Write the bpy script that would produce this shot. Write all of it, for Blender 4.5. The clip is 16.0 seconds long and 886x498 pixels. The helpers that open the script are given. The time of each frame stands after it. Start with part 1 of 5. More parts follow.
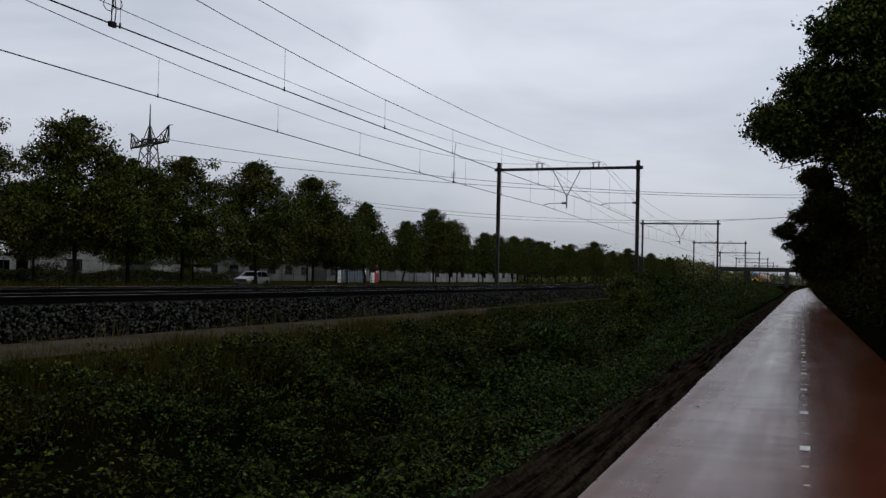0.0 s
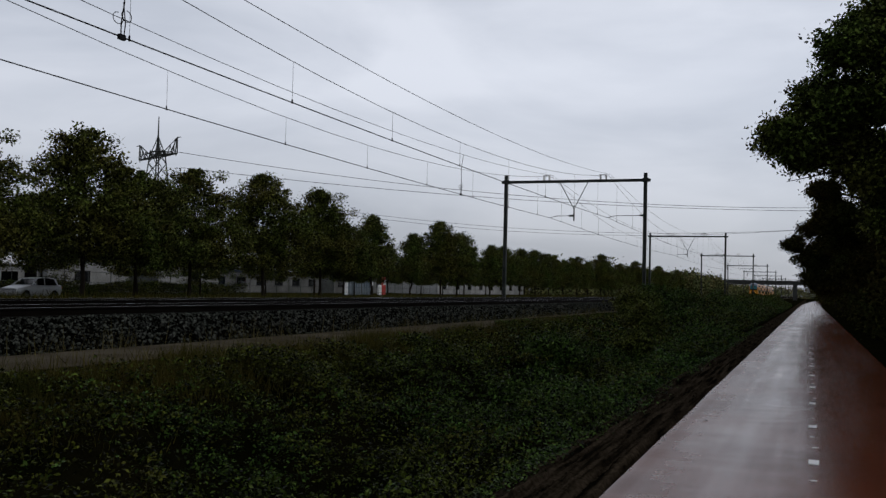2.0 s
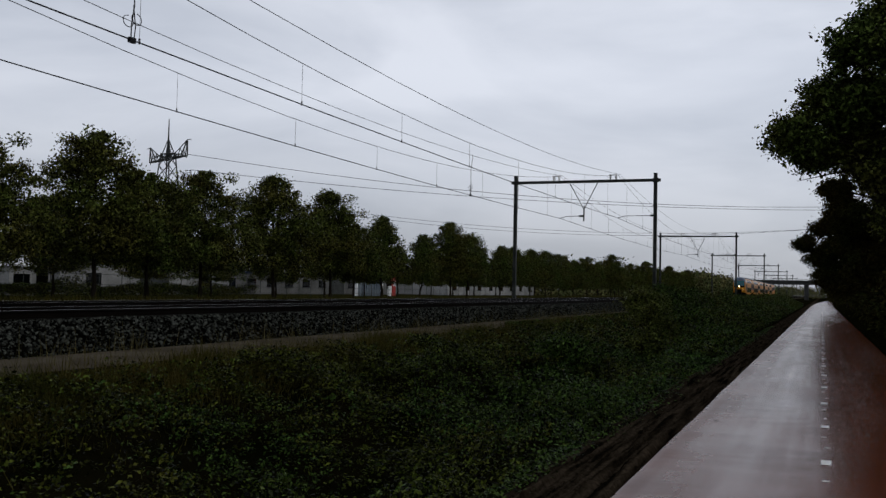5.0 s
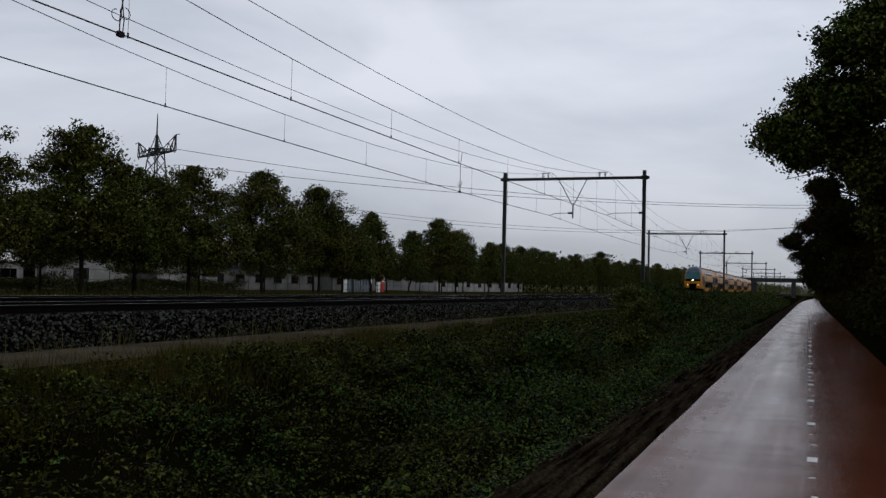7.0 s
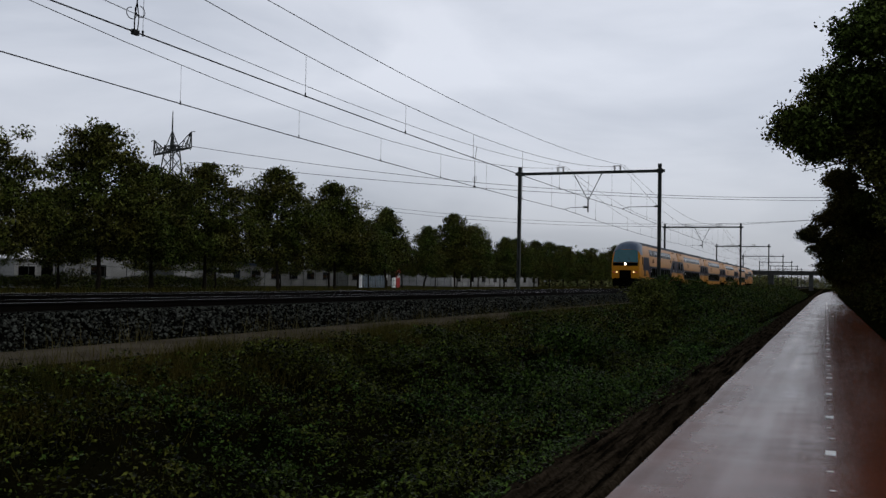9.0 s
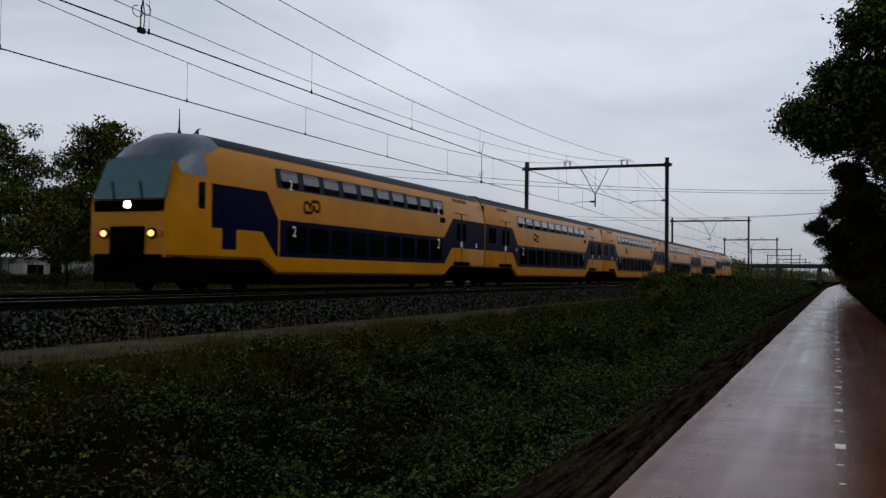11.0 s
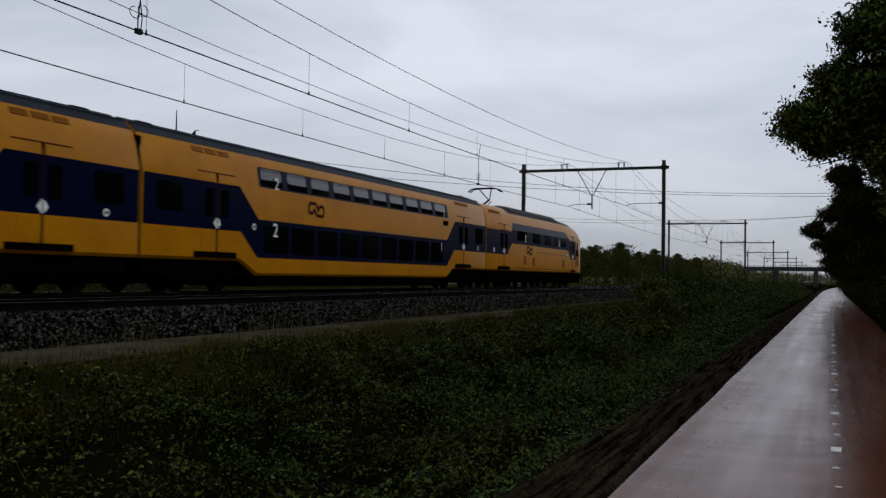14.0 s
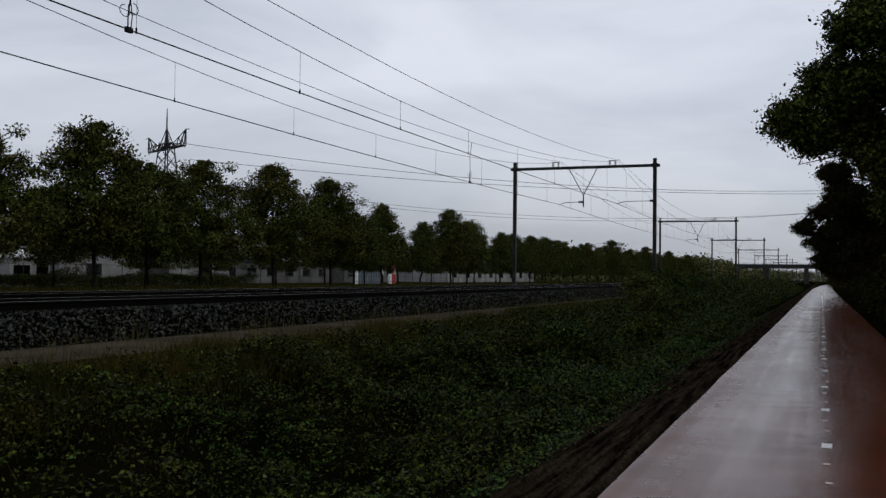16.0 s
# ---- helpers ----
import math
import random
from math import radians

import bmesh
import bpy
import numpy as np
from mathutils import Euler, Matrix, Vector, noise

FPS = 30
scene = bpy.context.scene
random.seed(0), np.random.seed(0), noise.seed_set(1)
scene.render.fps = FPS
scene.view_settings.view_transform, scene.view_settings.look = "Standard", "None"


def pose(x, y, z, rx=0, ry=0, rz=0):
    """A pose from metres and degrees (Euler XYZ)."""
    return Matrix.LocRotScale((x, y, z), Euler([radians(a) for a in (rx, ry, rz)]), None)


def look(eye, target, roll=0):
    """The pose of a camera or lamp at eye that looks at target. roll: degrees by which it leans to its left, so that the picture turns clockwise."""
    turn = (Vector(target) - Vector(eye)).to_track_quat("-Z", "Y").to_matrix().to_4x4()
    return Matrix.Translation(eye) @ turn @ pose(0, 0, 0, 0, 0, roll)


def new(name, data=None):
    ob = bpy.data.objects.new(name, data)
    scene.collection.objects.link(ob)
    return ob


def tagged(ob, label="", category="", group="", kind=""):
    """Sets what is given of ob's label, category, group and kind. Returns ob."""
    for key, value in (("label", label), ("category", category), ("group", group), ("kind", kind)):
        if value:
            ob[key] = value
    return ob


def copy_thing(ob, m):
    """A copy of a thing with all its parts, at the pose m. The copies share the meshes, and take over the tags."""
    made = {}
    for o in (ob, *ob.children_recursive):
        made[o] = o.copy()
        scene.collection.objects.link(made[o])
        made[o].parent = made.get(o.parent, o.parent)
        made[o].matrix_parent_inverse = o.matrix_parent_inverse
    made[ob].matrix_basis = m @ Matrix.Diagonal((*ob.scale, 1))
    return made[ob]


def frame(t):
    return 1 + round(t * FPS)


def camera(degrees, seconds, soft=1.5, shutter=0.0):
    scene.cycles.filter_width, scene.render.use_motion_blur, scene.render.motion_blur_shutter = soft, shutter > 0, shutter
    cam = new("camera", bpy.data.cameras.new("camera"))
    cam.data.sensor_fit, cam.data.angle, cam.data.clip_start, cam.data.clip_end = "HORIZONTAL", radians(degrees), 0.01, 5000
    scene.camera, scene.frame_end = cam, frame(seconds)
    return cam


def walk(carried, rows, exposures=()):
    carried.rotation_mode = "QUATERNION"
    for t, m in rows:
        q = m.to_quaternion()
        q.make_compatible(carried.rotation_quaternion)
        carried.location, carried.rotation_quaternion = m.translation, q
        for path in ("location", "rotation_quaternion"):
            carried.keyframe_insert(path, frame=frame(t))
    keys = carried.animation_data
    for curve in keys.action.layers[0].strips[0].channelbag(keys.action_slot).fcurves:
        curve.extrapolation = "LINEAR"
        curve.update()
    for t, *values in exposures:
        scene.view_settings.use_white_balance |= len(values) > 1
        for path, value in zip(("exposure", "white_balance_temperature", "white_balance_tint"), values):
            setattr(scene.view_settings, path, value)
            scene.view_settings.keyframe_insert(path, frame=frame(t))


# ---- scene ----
cam = camera(49.42, 16.0, soft=1.4, shutter=0.1)
EYE = 1.76


def gaze(yaw, pitch, roll):
    return pose(0, 0, EYE, 90 + pitch, roll, yaw)


PATH = [
    (0.0, gaze(20.440, 1.566, -1.271)),
    (0.5, gaze(20.732, 1.625, -1.219)),
    (1.0, gaze(20.823, 1.631, -1.325)),
    (1.5, gaze(20.720, 1.813, -1.306)),
    (2.0, gaze(20.860, 2.289, -1.395)),
    (2.5, gaze(20.908, 2.518, -1.285)),
    (3.0, gaze(21.233, 2.390, -1.194)),
    (3.5, gaze(21.226, 2.152, -1.310)),
    (4.0, gaze(21.471, 2.336, -1.200)),
    (6.5, gaze(21.287, 2.302, -1.117)),
    (7.0, gaze(20.792, 2.132, -1.417)),
    (7.5, gaze(20.732, 1.911, -1.354)),
    (8.0, gaze(21.328, 1.708, -1.140)),
    (8.5, gaze(21.629, 1.622, -1.110)),
    (9.0, gaze(21.706, 1.819, -1.053)),
    (11.5, gaze(22.220, 1.509, -0.673)),
    (12.0, gaze(22.250, 1.556, -0.843)),
    (12.5, gaze(22.347, 1.693, -0.750)),
    (13.0, gaze(22.262, 1.634, -0.667)),
    (13.5, gaze(22.142, 1.585, -0.764)),
    (14.0, gaze(21.958, 1.673, -0.805)),
    (14.5, gaze(21.937, 1.847, -0.737)),
    (15.0, gaze(21.875, 1.900, -0.736)),
    (15.5, gaze(21.559, 1.875, -0.859)),
    (16.0, gaze(21.465, 1.577, -0.647)),
]
walk(cam, PATH)

# ---- world and sun: an overcast morning ----
world = bpy.data.worlds.new("overcast")
scene.world = world
world.use_nodes = True
wn, wl = world.node_tree.nodes, world.node_tree.links
wn.clear()
w_out = wn.new("ShaderNodeOutputWorld")
sky = wn.new("ShaderNodeTexSky")
sky.sky_type, sky.sun_disc = "NISHITA", False
sky.sun_elevation, sky.sun_rotation = radians(38), radians(60)
bg_sky = wn.new("ShaderNodeBackground")
bg_sky.inputs["Strength"].default_value = 0.1
wl.new(sky.outputs[0], bg_sky.inputs["Color"])
wc = wn.new("ShaderNodeTexCoord")
wm = wn.new("ShaderNodeMapping")
wm.inputs["Scale"].default_value = (1.6, 1.6, 5.0)
wm.inputs["Location"].default_value = (0.35, 0.2, 0.4)
w_noise = wn.new("ShaderNodeTexNoise")
w_noise.inputs["Scale"].default_value, w_noise.inputs["Detail"].default_value = 1.9, 6.0
w_noise.inputs["Roughness"].default_value = 0.5
w_noise.inputs["Distortion"].default_value = 0.35
w_ramp = wn.new("ShaderNodeValToRGB")
w_ramp.color_ramp.elements[0].position, w_ramp.color_ramp.elements[0].color = 0.36, (0.57, 0.61, 0.70, 1)
w_ramp.color_ramp.elements[1].position, w_ramp.color_ramp.elements[1].color = 0.64, (0.775, 0.81, 0.90, 1)
bg_cloud = wn.new("ShaderNodeBackground")
w_mix = wn.new("ShaderNodeMixShader")
w_mix.inputs[0].default_value = 0.93
w_sep = wn.new("ShaderNodeSeparateXYZ")
w_up = wn.new("ShaderNodeValToRGB")  # a thick cloud deck: brightest a hand above the horizon, darker overhead
for pos, val in ((0.0, 0.58), (0.05, 0.67), (0.10, 0.82), (0.16, 0.95), (0.22, 1.01), (0.3, 0.99), (1.0, 0.34)):
    el = w_up.color_ramp.elements[0] if pos == 0 else w_up.color_ramp.elements[-1] if pos == 1 else w_up.color_ramp.elements.new(pos)
    el.color = (val, val, val, 1)
wl.new(wc.outputs["Generated"], w_sep.inputs[0])
wl.new(w_sep.outputs["Z"], w_up.inputs["Fac"])
w_side = wn.new("ShaderNodeMapRange")  # thinner cloud towards the sun's side
w_side.interpolation_type = "SMOOTHSTEP"
w_side.inputs["From Min"].default_value, w_side.inputs["From Max"].default_value = -0.85, 0.25
w_side.inputs["To Min"].default_value, w_side.inputs["To Max"].default_value = 0.95, 1.03
w_mul = wn.new("ShaderNodeMath")
w_mul.operation = "MULTIPLY"
wl.new(w_sep.outputs["X"], w_side.inputs["Value"])
wl.new(w_up.outputs[0], w_mul.inputs[0])
wl.new(w_side.outputs[0], w_mul.inputs[1])
wl.new(w_mul.outputs[0], bg_cloud.inputs["Strength"])
wl.new(wc.outputs["Generated"], wm.inputs["Vector"])
wl.new(wm.outputs[0], w_noise.inputs["Vector"])
wl.new(w_noise.outputs["Fac"], w_ramp.inputs["Fac"])
wl.new(w_ramp.outputs[0], bg_cloud.inputs["Color"])
wl.new(bg_sky.outputs[0], w_mix.inputs[1])
wl.new(bg_cloud.outputs[0], w_mix.inputs[2])
wl.new(w_mix.outputs[0], w_out.inputs[0])
sun_data = bpy.data.lights.new("sun", "SUN")
sun_data.energy, sun_data.angle, sun_data.color = 0.5, radians(25), (1.0, 0.96, 0.9)
sun = new("sun", sun_data)
sun.matrix_world = look((0, 0, 60), (-40, -23, 24))
scene.view_settings.exposure = 0.0


# ---- materials ----
def mat(name, color, rough=0.7, metal=0.0, vary=0.25, scale=3.0, fine=40.0, bump=0.15, other=None, spec=0.5, spread=0.0, per_island=0.0, coords="Object", skew=0.0, stretch=None):
    """A surface with coarse and fine variation; other: the colour of its stains."""
    m = bpy.data.materials.new(name)
    m.use_nodes = True
    n, l = m.node_tree.nodes, m.node_tree.links
    b = n["Principled BSDF"]
    b.inputs["Roughness"].default_value, b.inputs["Metallic"].default_value = rough, metal
    b.inputs["Specular IOR Level"].default_value = spec
    tc = n.new("ShaderNodeTexCoord")
    big, small = n.new("ShaderNodeTexNoise"), n.new("ShaderNodeTexNoise")
    for t, s in ((big, scale), (small, fine)):
        t.inputs["Scale"].default_value, t.inputs["Detail"].default_value = s, 4.0
        if stretch and t is big:
            mp = n.new("ShaderNodeMapping")
            mp.inputs["Scale"].default_value = stretch
            l.new(tc.outputs[coords], mp.inputs["Vector"])
            l.new(mp.outputs[0], t.inputs["Vector"])
        else:
            l.new(tc.outputs[coords], t.inputs["Vector"])
    ramp = n.new("ShaderNodeValToRGB")
    dark = other or tuple(c * (1 - vary) for c in color)
    ramp.color_ramp.elements[0].position, ramp.color_ramp.elements[0].color = 0.38, (*dark, 1)
    ramp.color_ramp.elements[1].position, ramp.color_ramp.elements[1].color = 0.62, (*color, 1)
    l.new(big.outputs["Fac"], ramp.inputs["Fac"])
    mul = n.new("ShaderNodeMix")
    mul.data_type, mul.blend_type = "RGBA", "MULTIPLY"
    mul.inputs["Factor"].default_value = 1.0
    gr = n.new("ShaderNodeMapRange")
    gr.inputs["To Min"].default_value, gr.inputs["To Max"].default_value = 1 - vary, 1 + vary
    gr.inputs["From Min"].default_value, gr.inputs["From Max"].default_value = 0.3, 0.7
    l.new(small.outputs["Fac"], gr.inputs["Value"])
    l.new(ramp.outputs[0], mul.inputs["A"])
    l.new(gr.outputs[0], mul.inputs["B"])
    last = mul.outputs["Result"]
    if per_island or spread:
        src = n.new("ShaderNodeNewGeometry") if per_island else n.new("ShaderNodeObjectInfo")
        mr = n.new("ShaderNodeMapRange")
        k = per_island or spread
        mr.inputs["To Min"].default_value, mr.inputs["To Max"].default_value = 1 - k, 1 + k
        rnd = src.outputs["Random Per Island" if per_island else "Random"]
        if skew:  # a few pale ones among many dark ones: glints and inner shade as colour
            pw = n.new("ShaderNodeMath")
            pw.operation = "POWER"
            pw.inputs[1].default_value = skew
            l.new(rnd, pw.inputs[0])
            rnd = pw.outputs[0]
            mr.inputs["To Max"].default_value = 1 - k + 2 * k * (0.42 + 0.42 * skew)
        l.new(rnd, mr.inputs["Value"])
        m2 = n.new("ShaderNodeMix")
        m2.data_type, m2.blend_type = "RGBA", "MULTIPLY"
        m2.inputs["Factor"].default_value = 1.0
        l.new(last, m2.inputs["A"])
        l.new(mr.outputs[0], m2.inputs["B"])
        last = m2.outputs["Result"]
    l.new(last, b.inputs["Base Color"])
    if bump:
        bp = n.new("ShaderNodeBump")
        bp.inputs["Strength"].default_value, bp.inputs["Distance"].default_value = bump, 0.02
        l.new(small.outputs["Fac"], bp.inputs["Height"])
        l.new(bp.outputs[0], b.inputs["Normal"])
    return m


def glow(name, color, strength):
    m = bpy.data.materials.new(name)
    m.use_nodes = True
    b = m.node_tree.nodes["Principled BSDF"]
    b.inputs["Base Color"].default_value = (*color, 1)
    b.inputs["Emission Color"].default_value, b.inputs["Emission Strength"].default_value = (*color, 1), strength
    return m


# Soil colour lowered to near black to carry the shade under the brambles.
M_SOIL = mat("shaded_soil_and_litter", (0.007, 0.0062, 0.0025), 0.95, other=(0.003, 0.0036, 0.0012), scale=1.2, fine=25, bump=0.6, spec=0.0)
M_FIELD = mat("rough_grass_ground", (0.024, 0.021, 0.007), 0.95, other=(0.012, 0.014, 0.004), scale=0.4, fine=12, bump=0.6, spec=0.0)
# Long dark streaks in the mud's colour add the shade of its furrows.
M_MUD = mat("furrow_shaded_mud", (0.036, 0.027, 0.018), 0.85, other=(0.004, 0.0032, 0.0022), scale=1.0, fine=16, bump=0.8, spec=0.0, vary=0.5, stretch=(13, 0.5, 1))
M_GRAVEL = mat("trodden_gravel", (0.075, 0.064, 0.046), 0.9, other=(0.05, 0.042, 0.03), scale=1.1, fine=60, bump=0.5, spec=0.0)
# Bed far darker than its stones: the shade between them is in the colour.
M_BALLAST_SHADE = mat("ballast_bed", (0.003, 0.0027, 0.0023), 0.9, scale=4, fine=20, bump=1.0, vary=0.45, spec=0.0)
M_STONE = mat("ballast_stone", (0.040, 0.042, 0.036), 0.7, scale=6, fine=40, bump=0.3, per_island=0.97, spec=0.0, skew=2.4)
M_STEEL = mat("weathered_mast_steel", (0.048, 0.052, 0.047), 0.65, 0.0, other=(0.028, 0.031, 0.028), scale=1.5, fine=30, bump=0.1, spec=0.1)
M_RUST = mat("rusty_rail_side", (0.005, 0.0042, 0.0034), 0.8, scale=3, fine=50, bump=0.3, spec=0.02)
M_RAILTOP = mat("worn_rail_head", (0.36, 0.36, 0.35), 0.4, 0.85, vary=0.15, bump=0.0)
M_CONCRETE = mat("aged_concrete", (0.055, 0.056, 0.054), 0.9, other=(0.035, 0.036, 0.034), scale=0.8, fine=30, spec=0.05)
M_WIRE = mat("oxidised_copper_wire", (0.008, 0.008, 0.009), 0.7, 0.0, bump=0.0, spec=0.1)
M_PORC = mat("brown_porcelain_insulator", (0.30, 0.28, 0.26), 0.3, bump=0.0)
M_YELLOW = mat("yellow_carriage_paint", (0.43, 0.174, 0.0015), 0.3, other=(0.375, 0.148, 0.0015), scale=0.7, fine=9, vary=0.06, bump=0.01, spec=0.09)
M_BLUE = mat("dark_blue_carriage_paint", (0.0012, 0.0028, 0.020), 0.32, other=(0.001, 0.0022, 0.016), scale=0.8, fine=12, vary=0.12, bump=0.01, spec=0.035)
M_ROOF = mat("slate_blue_roof_paint", (0.010, 0.017, 0.028), 0.55, other=(0.006, 0.010, 0.017), scale=0.8, fine=9, bump=0.05, spec=0.07)
M_UNDER = mat("black_underframe_grime", (0.0025, 0.0023, 0.002), 0.85, scale=3, fine=20, bump=0.2, spec=0.0)
M_DARKGLASS = mat("tinted_window_glass", (0.004, 0.005, 0.006), 0.05, vary=0.05, bump=0.0, spec=0.6)
M_RUBBER = mat("black_rubber", (0.007, 0.007, 0.007), 0.85, bump=0.1, spec=0.0)
M_WHITE = mat("white_marking", (0.86, 0.86, 0.84), 0.7, vary=0.06, bump=0.0)
M_DARKMARK = mat("dark_brown_marking", (0.035, 0.008, 0.004), 0.7, vary=0.1, bump=0.0, spec=0.02)
M_ORANGE = mat("grimy_orange_panel", (0.21, 0.072, 0.004), 0.6, scale=2, bump=0.05, spec=0.05)
M_LIGHT = glow("lit_headlamp", (1.0, 0.82, 0.52), 9.0)
M_LIGHT_LOW = glow("dim_lower_headlamp", (1.0, 0.52, 0.16), 2.2)
M_BARK = mat("dark_bark", (0.022, 0.018, 0.014), 0.95, scale=4, fine=20, bump=0.8, spec=0.0)
M_LEAF_TREE = mat("autumn_green_leaves", (0.057, 0.075, 0.014), 0.5, other=(0.071, 0.066, 0.014), scale=0.35, fine=2.0, bump=0, per_island=0.93, vary=0.3, spec=0.02, skew=1.6)
M_LEAF_TREE_B = mat("dull_green_leaves", (0.054, 0.080, 0.016), 0.5, other=(0.070, 0.071, 0.016), scale=0.4, fine=2.0, bump=0, per_island=0.93, vary=0.3, spec=0.02, skew=1.6)
# Paler than the other leaves: distance haze is put into the colour.
M_LEAF_HAZE = mat("haze_paled_wood_leaves", (0.085, 0.105, 0.034), 0.6, other=(0.11, 0.095, 0.036), scale=0.08, fine=0.6, bump=0, per_island=0.9, vary=0.3, spec=0.02, skew=1.4)
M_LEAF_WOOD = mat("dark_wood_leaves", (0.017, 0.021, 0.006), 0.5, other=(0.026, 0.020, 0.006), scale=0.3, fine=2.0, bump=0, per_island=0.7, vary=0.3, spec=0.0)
M_LEAF_BUSH = mat("bramble_leaves", (0.032, 0.047, 0.006), 0.5, other=(0.039, 0.038, 0.006), scale=0.35, fine=3.0, bump=0, per_island=0.97, vary=0.35, spec=0.03, skew=2.2)
M_LEAF_FRESH = mat("fresh_weed_leaves", (0.032, 0.064, 0.012), 0.5, other=(0.032, 0.050, 0.009), scale=0.5, fine=3.0, bump=0, per_island=0.97, vary=0.3, spec=0.03, skew=2.0)
M_GRASS = mat("dry_grass", (0.060, 0.049, 0.012), 0.8, other=(0.032, 0.035, 0.008), scale=0.6, fine=3.0, bump=0, per_island=0.5, spec=0.0)
M_WALL = mat("pale_rendered_wall", (0.29, 0.29, 0.28), 0.85, other=(0.18, 0.18, 0.17), scale=0.3, fine=8, spec=0.0)
M_SILVER = mat("silver_car_paint", (0.50, 0.51, 0.52), 0.3, 0.55, vary=0.05, bump=0.0)
M_SLEEPER = mat("dirty_sleeper_concrete", (0.016, 0.014, 0.011), 0.9, scale=2, fine=30, spec=0.02)
M_GREYWALL = mat("weathered_grey_render", (0.14, 0.14, 0.132), 0.9, other=(0.085, 0.085, 0.08), scale=0.3, fine=8, spec=0.0)
M_HOUSING = mat("sooty_roof_housing", (0.012, 0.013, 0.014), 0.6, scale=2, fine=20, bump=0.1, spec=0.1)
# Blacker, duller copy of the window glass: dark reflections set in the material.
M_DULLGLASS = mat("dark_reflection_glass", (0.0015, 0.0018, 0.002), 0.08, vary=0.05, bump=0.0, spec=0.06)
M_STREAK = mat("pale_streak_strip", (0.30, 0.22, 0.11), 0.6, vary=0.2, bump=0.0, spec=0.1)
M_SEAM = mat("dark_red_door_seam", (0.022, 0.004, 0.003), 0.7, vary=0.1, bump=0.0, spec=0.02)
M_STALK = mat("bleached_grass_stalk", (0.10, 0.083, 0.034), 0.8, other=(0.05, 0.045, 0.014), scale=0.6, fine=3.0, bump=0, per_island=0.6, spec=0.0)
M_GATE = mat("blue_grey_gate_paint", (0.17, 0.215, 0.25), 0.6, vary=0.1, bump=0.0)
M_RED = mat("red_sign_enamel", (0.55, 0.05, 0.04), 0.5, vary=0.1, bump=0.0)


def wet_path():
    """Red asphalt under a film of water: long wheel tracks, a rough matt margin, small puddles."""
    m = mat("wet_red_asphalt", (0.128, 0.036, 0.019), 0.3, other=(0.094, 0.025, 0.013), scale=0.5, fine=120, vary=0.18, bump=0.04, spec=0.12)
    n, l = m.node_tree.nodes, m.node_tree.links
    b = n["Principled BSDF"]
    tc = n.new("ShaderNodeTexCoord")

    def layer(scale, lo, hi, detail=4.0):
        mp, ns, mr = n.new("ShaderNodeMapping"), n.new("ShaderNodeTexNoise"), n.new("ShaderNodeMapRange")
        mp.inputs["Scale"].default_value = scale
        ns.inputs["Scale"].default_value, ns.inputs["Detail"].default_value = 1.0, detail
        mr.inputs["From Min"].default_value, mr.inputs["From Max"].default_value = 0.34, 0.66
        mr.inputs["To Min"].default_value, mr.inputs["To Max"].default_value = lo, hi
        l.new(tc.outputs["Object"], mp.inputs["Vector"])
        l.new(mp.outputs[0], ns.inputs["Vector"])
        l.new(ns.outputs["Fac"], mr.inputs["Value"])
        return mr.outputs[0]

    def add(p, q):
        t = n.new("ShaderNodeMath")
        l.new(p, t.inputs[0])
        l.new(q, t.inputs[1])
        return t.outputs[0]
    tracks = layer((4.0, 0.05, 1), 0.15, 0.22)
    blots = layer((0.9, 0.35, 1), -0.02, 0.05)
    sep = n.new("ShaderNodeSeparateXYZ")
    l.new(tc.outputs["Object"], sep.inputs[0])
    edge = n.new("ShaderNodeMapRange")
    edge.interpolation_type = "SMOOTHSTEP"
    edge.inputs["From Min"].default_value, edge.inputs["From Max"].default_value = -0.7, -1.68
    edge.inputs["To Min"].default_value, edge.inputs["To Max"].default_value = 0.0, 0.09
    l.new(sep.outputs["X"], edge.inputs["Value"])
    ripple = layer((1.0, 3.0, 1), -0.022, 0.022, 5.0)
    l.new(add(add(add(tracks, blots), ripple), edge.outputs[0]), b.inputs["Roughness"])
    l.new(layer((2.5, 0.12, 1), 0.065, 0.135), b.inputs["Specular IOR Level"])
    return m


M_PATH = wet_path()


# ---- mesh helpers ----
def link(name, bm, material, parent=None, label="", smooth=False):
    me = bpy.data.meshes.new(name)
    bm.normal_update()
    bm.to_mesh(me)
    bm.free()
    for m in (material if isinstance(material, (list, tuple)) else [material]):
        me.materials.append(m)
    if smooth:
        me.polygons.foreach_set("use_smooth", [True] * len(me.polygons))
        me.set_sharp_from_angle(angle=radians(38))
    ob = new(name, me)
    if parent:
        ob.parent = parent
    if label:
        tagged(ob, label)
    return ob


def part(name, bm, material, parent, label="", smooth=False):
    return link(name, bm, material, parent, label, smooth)


def from_arrays(name, verts, faces, material, parent=None):
    """A mesh from numpy arrays; all faces have the same number of corners."""
    me = bpy.data.meshes.new(name)
    nv, (nf, k) = len(verts), faces.shape
    me.vertices.add(nv)
    me.vertices.foreach_set("co", verts.astype(np.float32).ravel())
    me.loops.add(nf * k)
    me.loops.foreach_set("vertex_index", faces.astype(np.int32).ravel())
    me.polygons.add(nf)
    me.polygons.foreach_set("loop_start", np.arange(0, nf * k, k, dtype=np.int32))
    me.polygons.foreach_set("loop_total", np.full(nf, k, dtype=np.int32))
    me.update(calc_edges=True)
    me.materials.append(material)
    ob = new(name, me)
    if parent:
        ob.parent = parent
    return ob


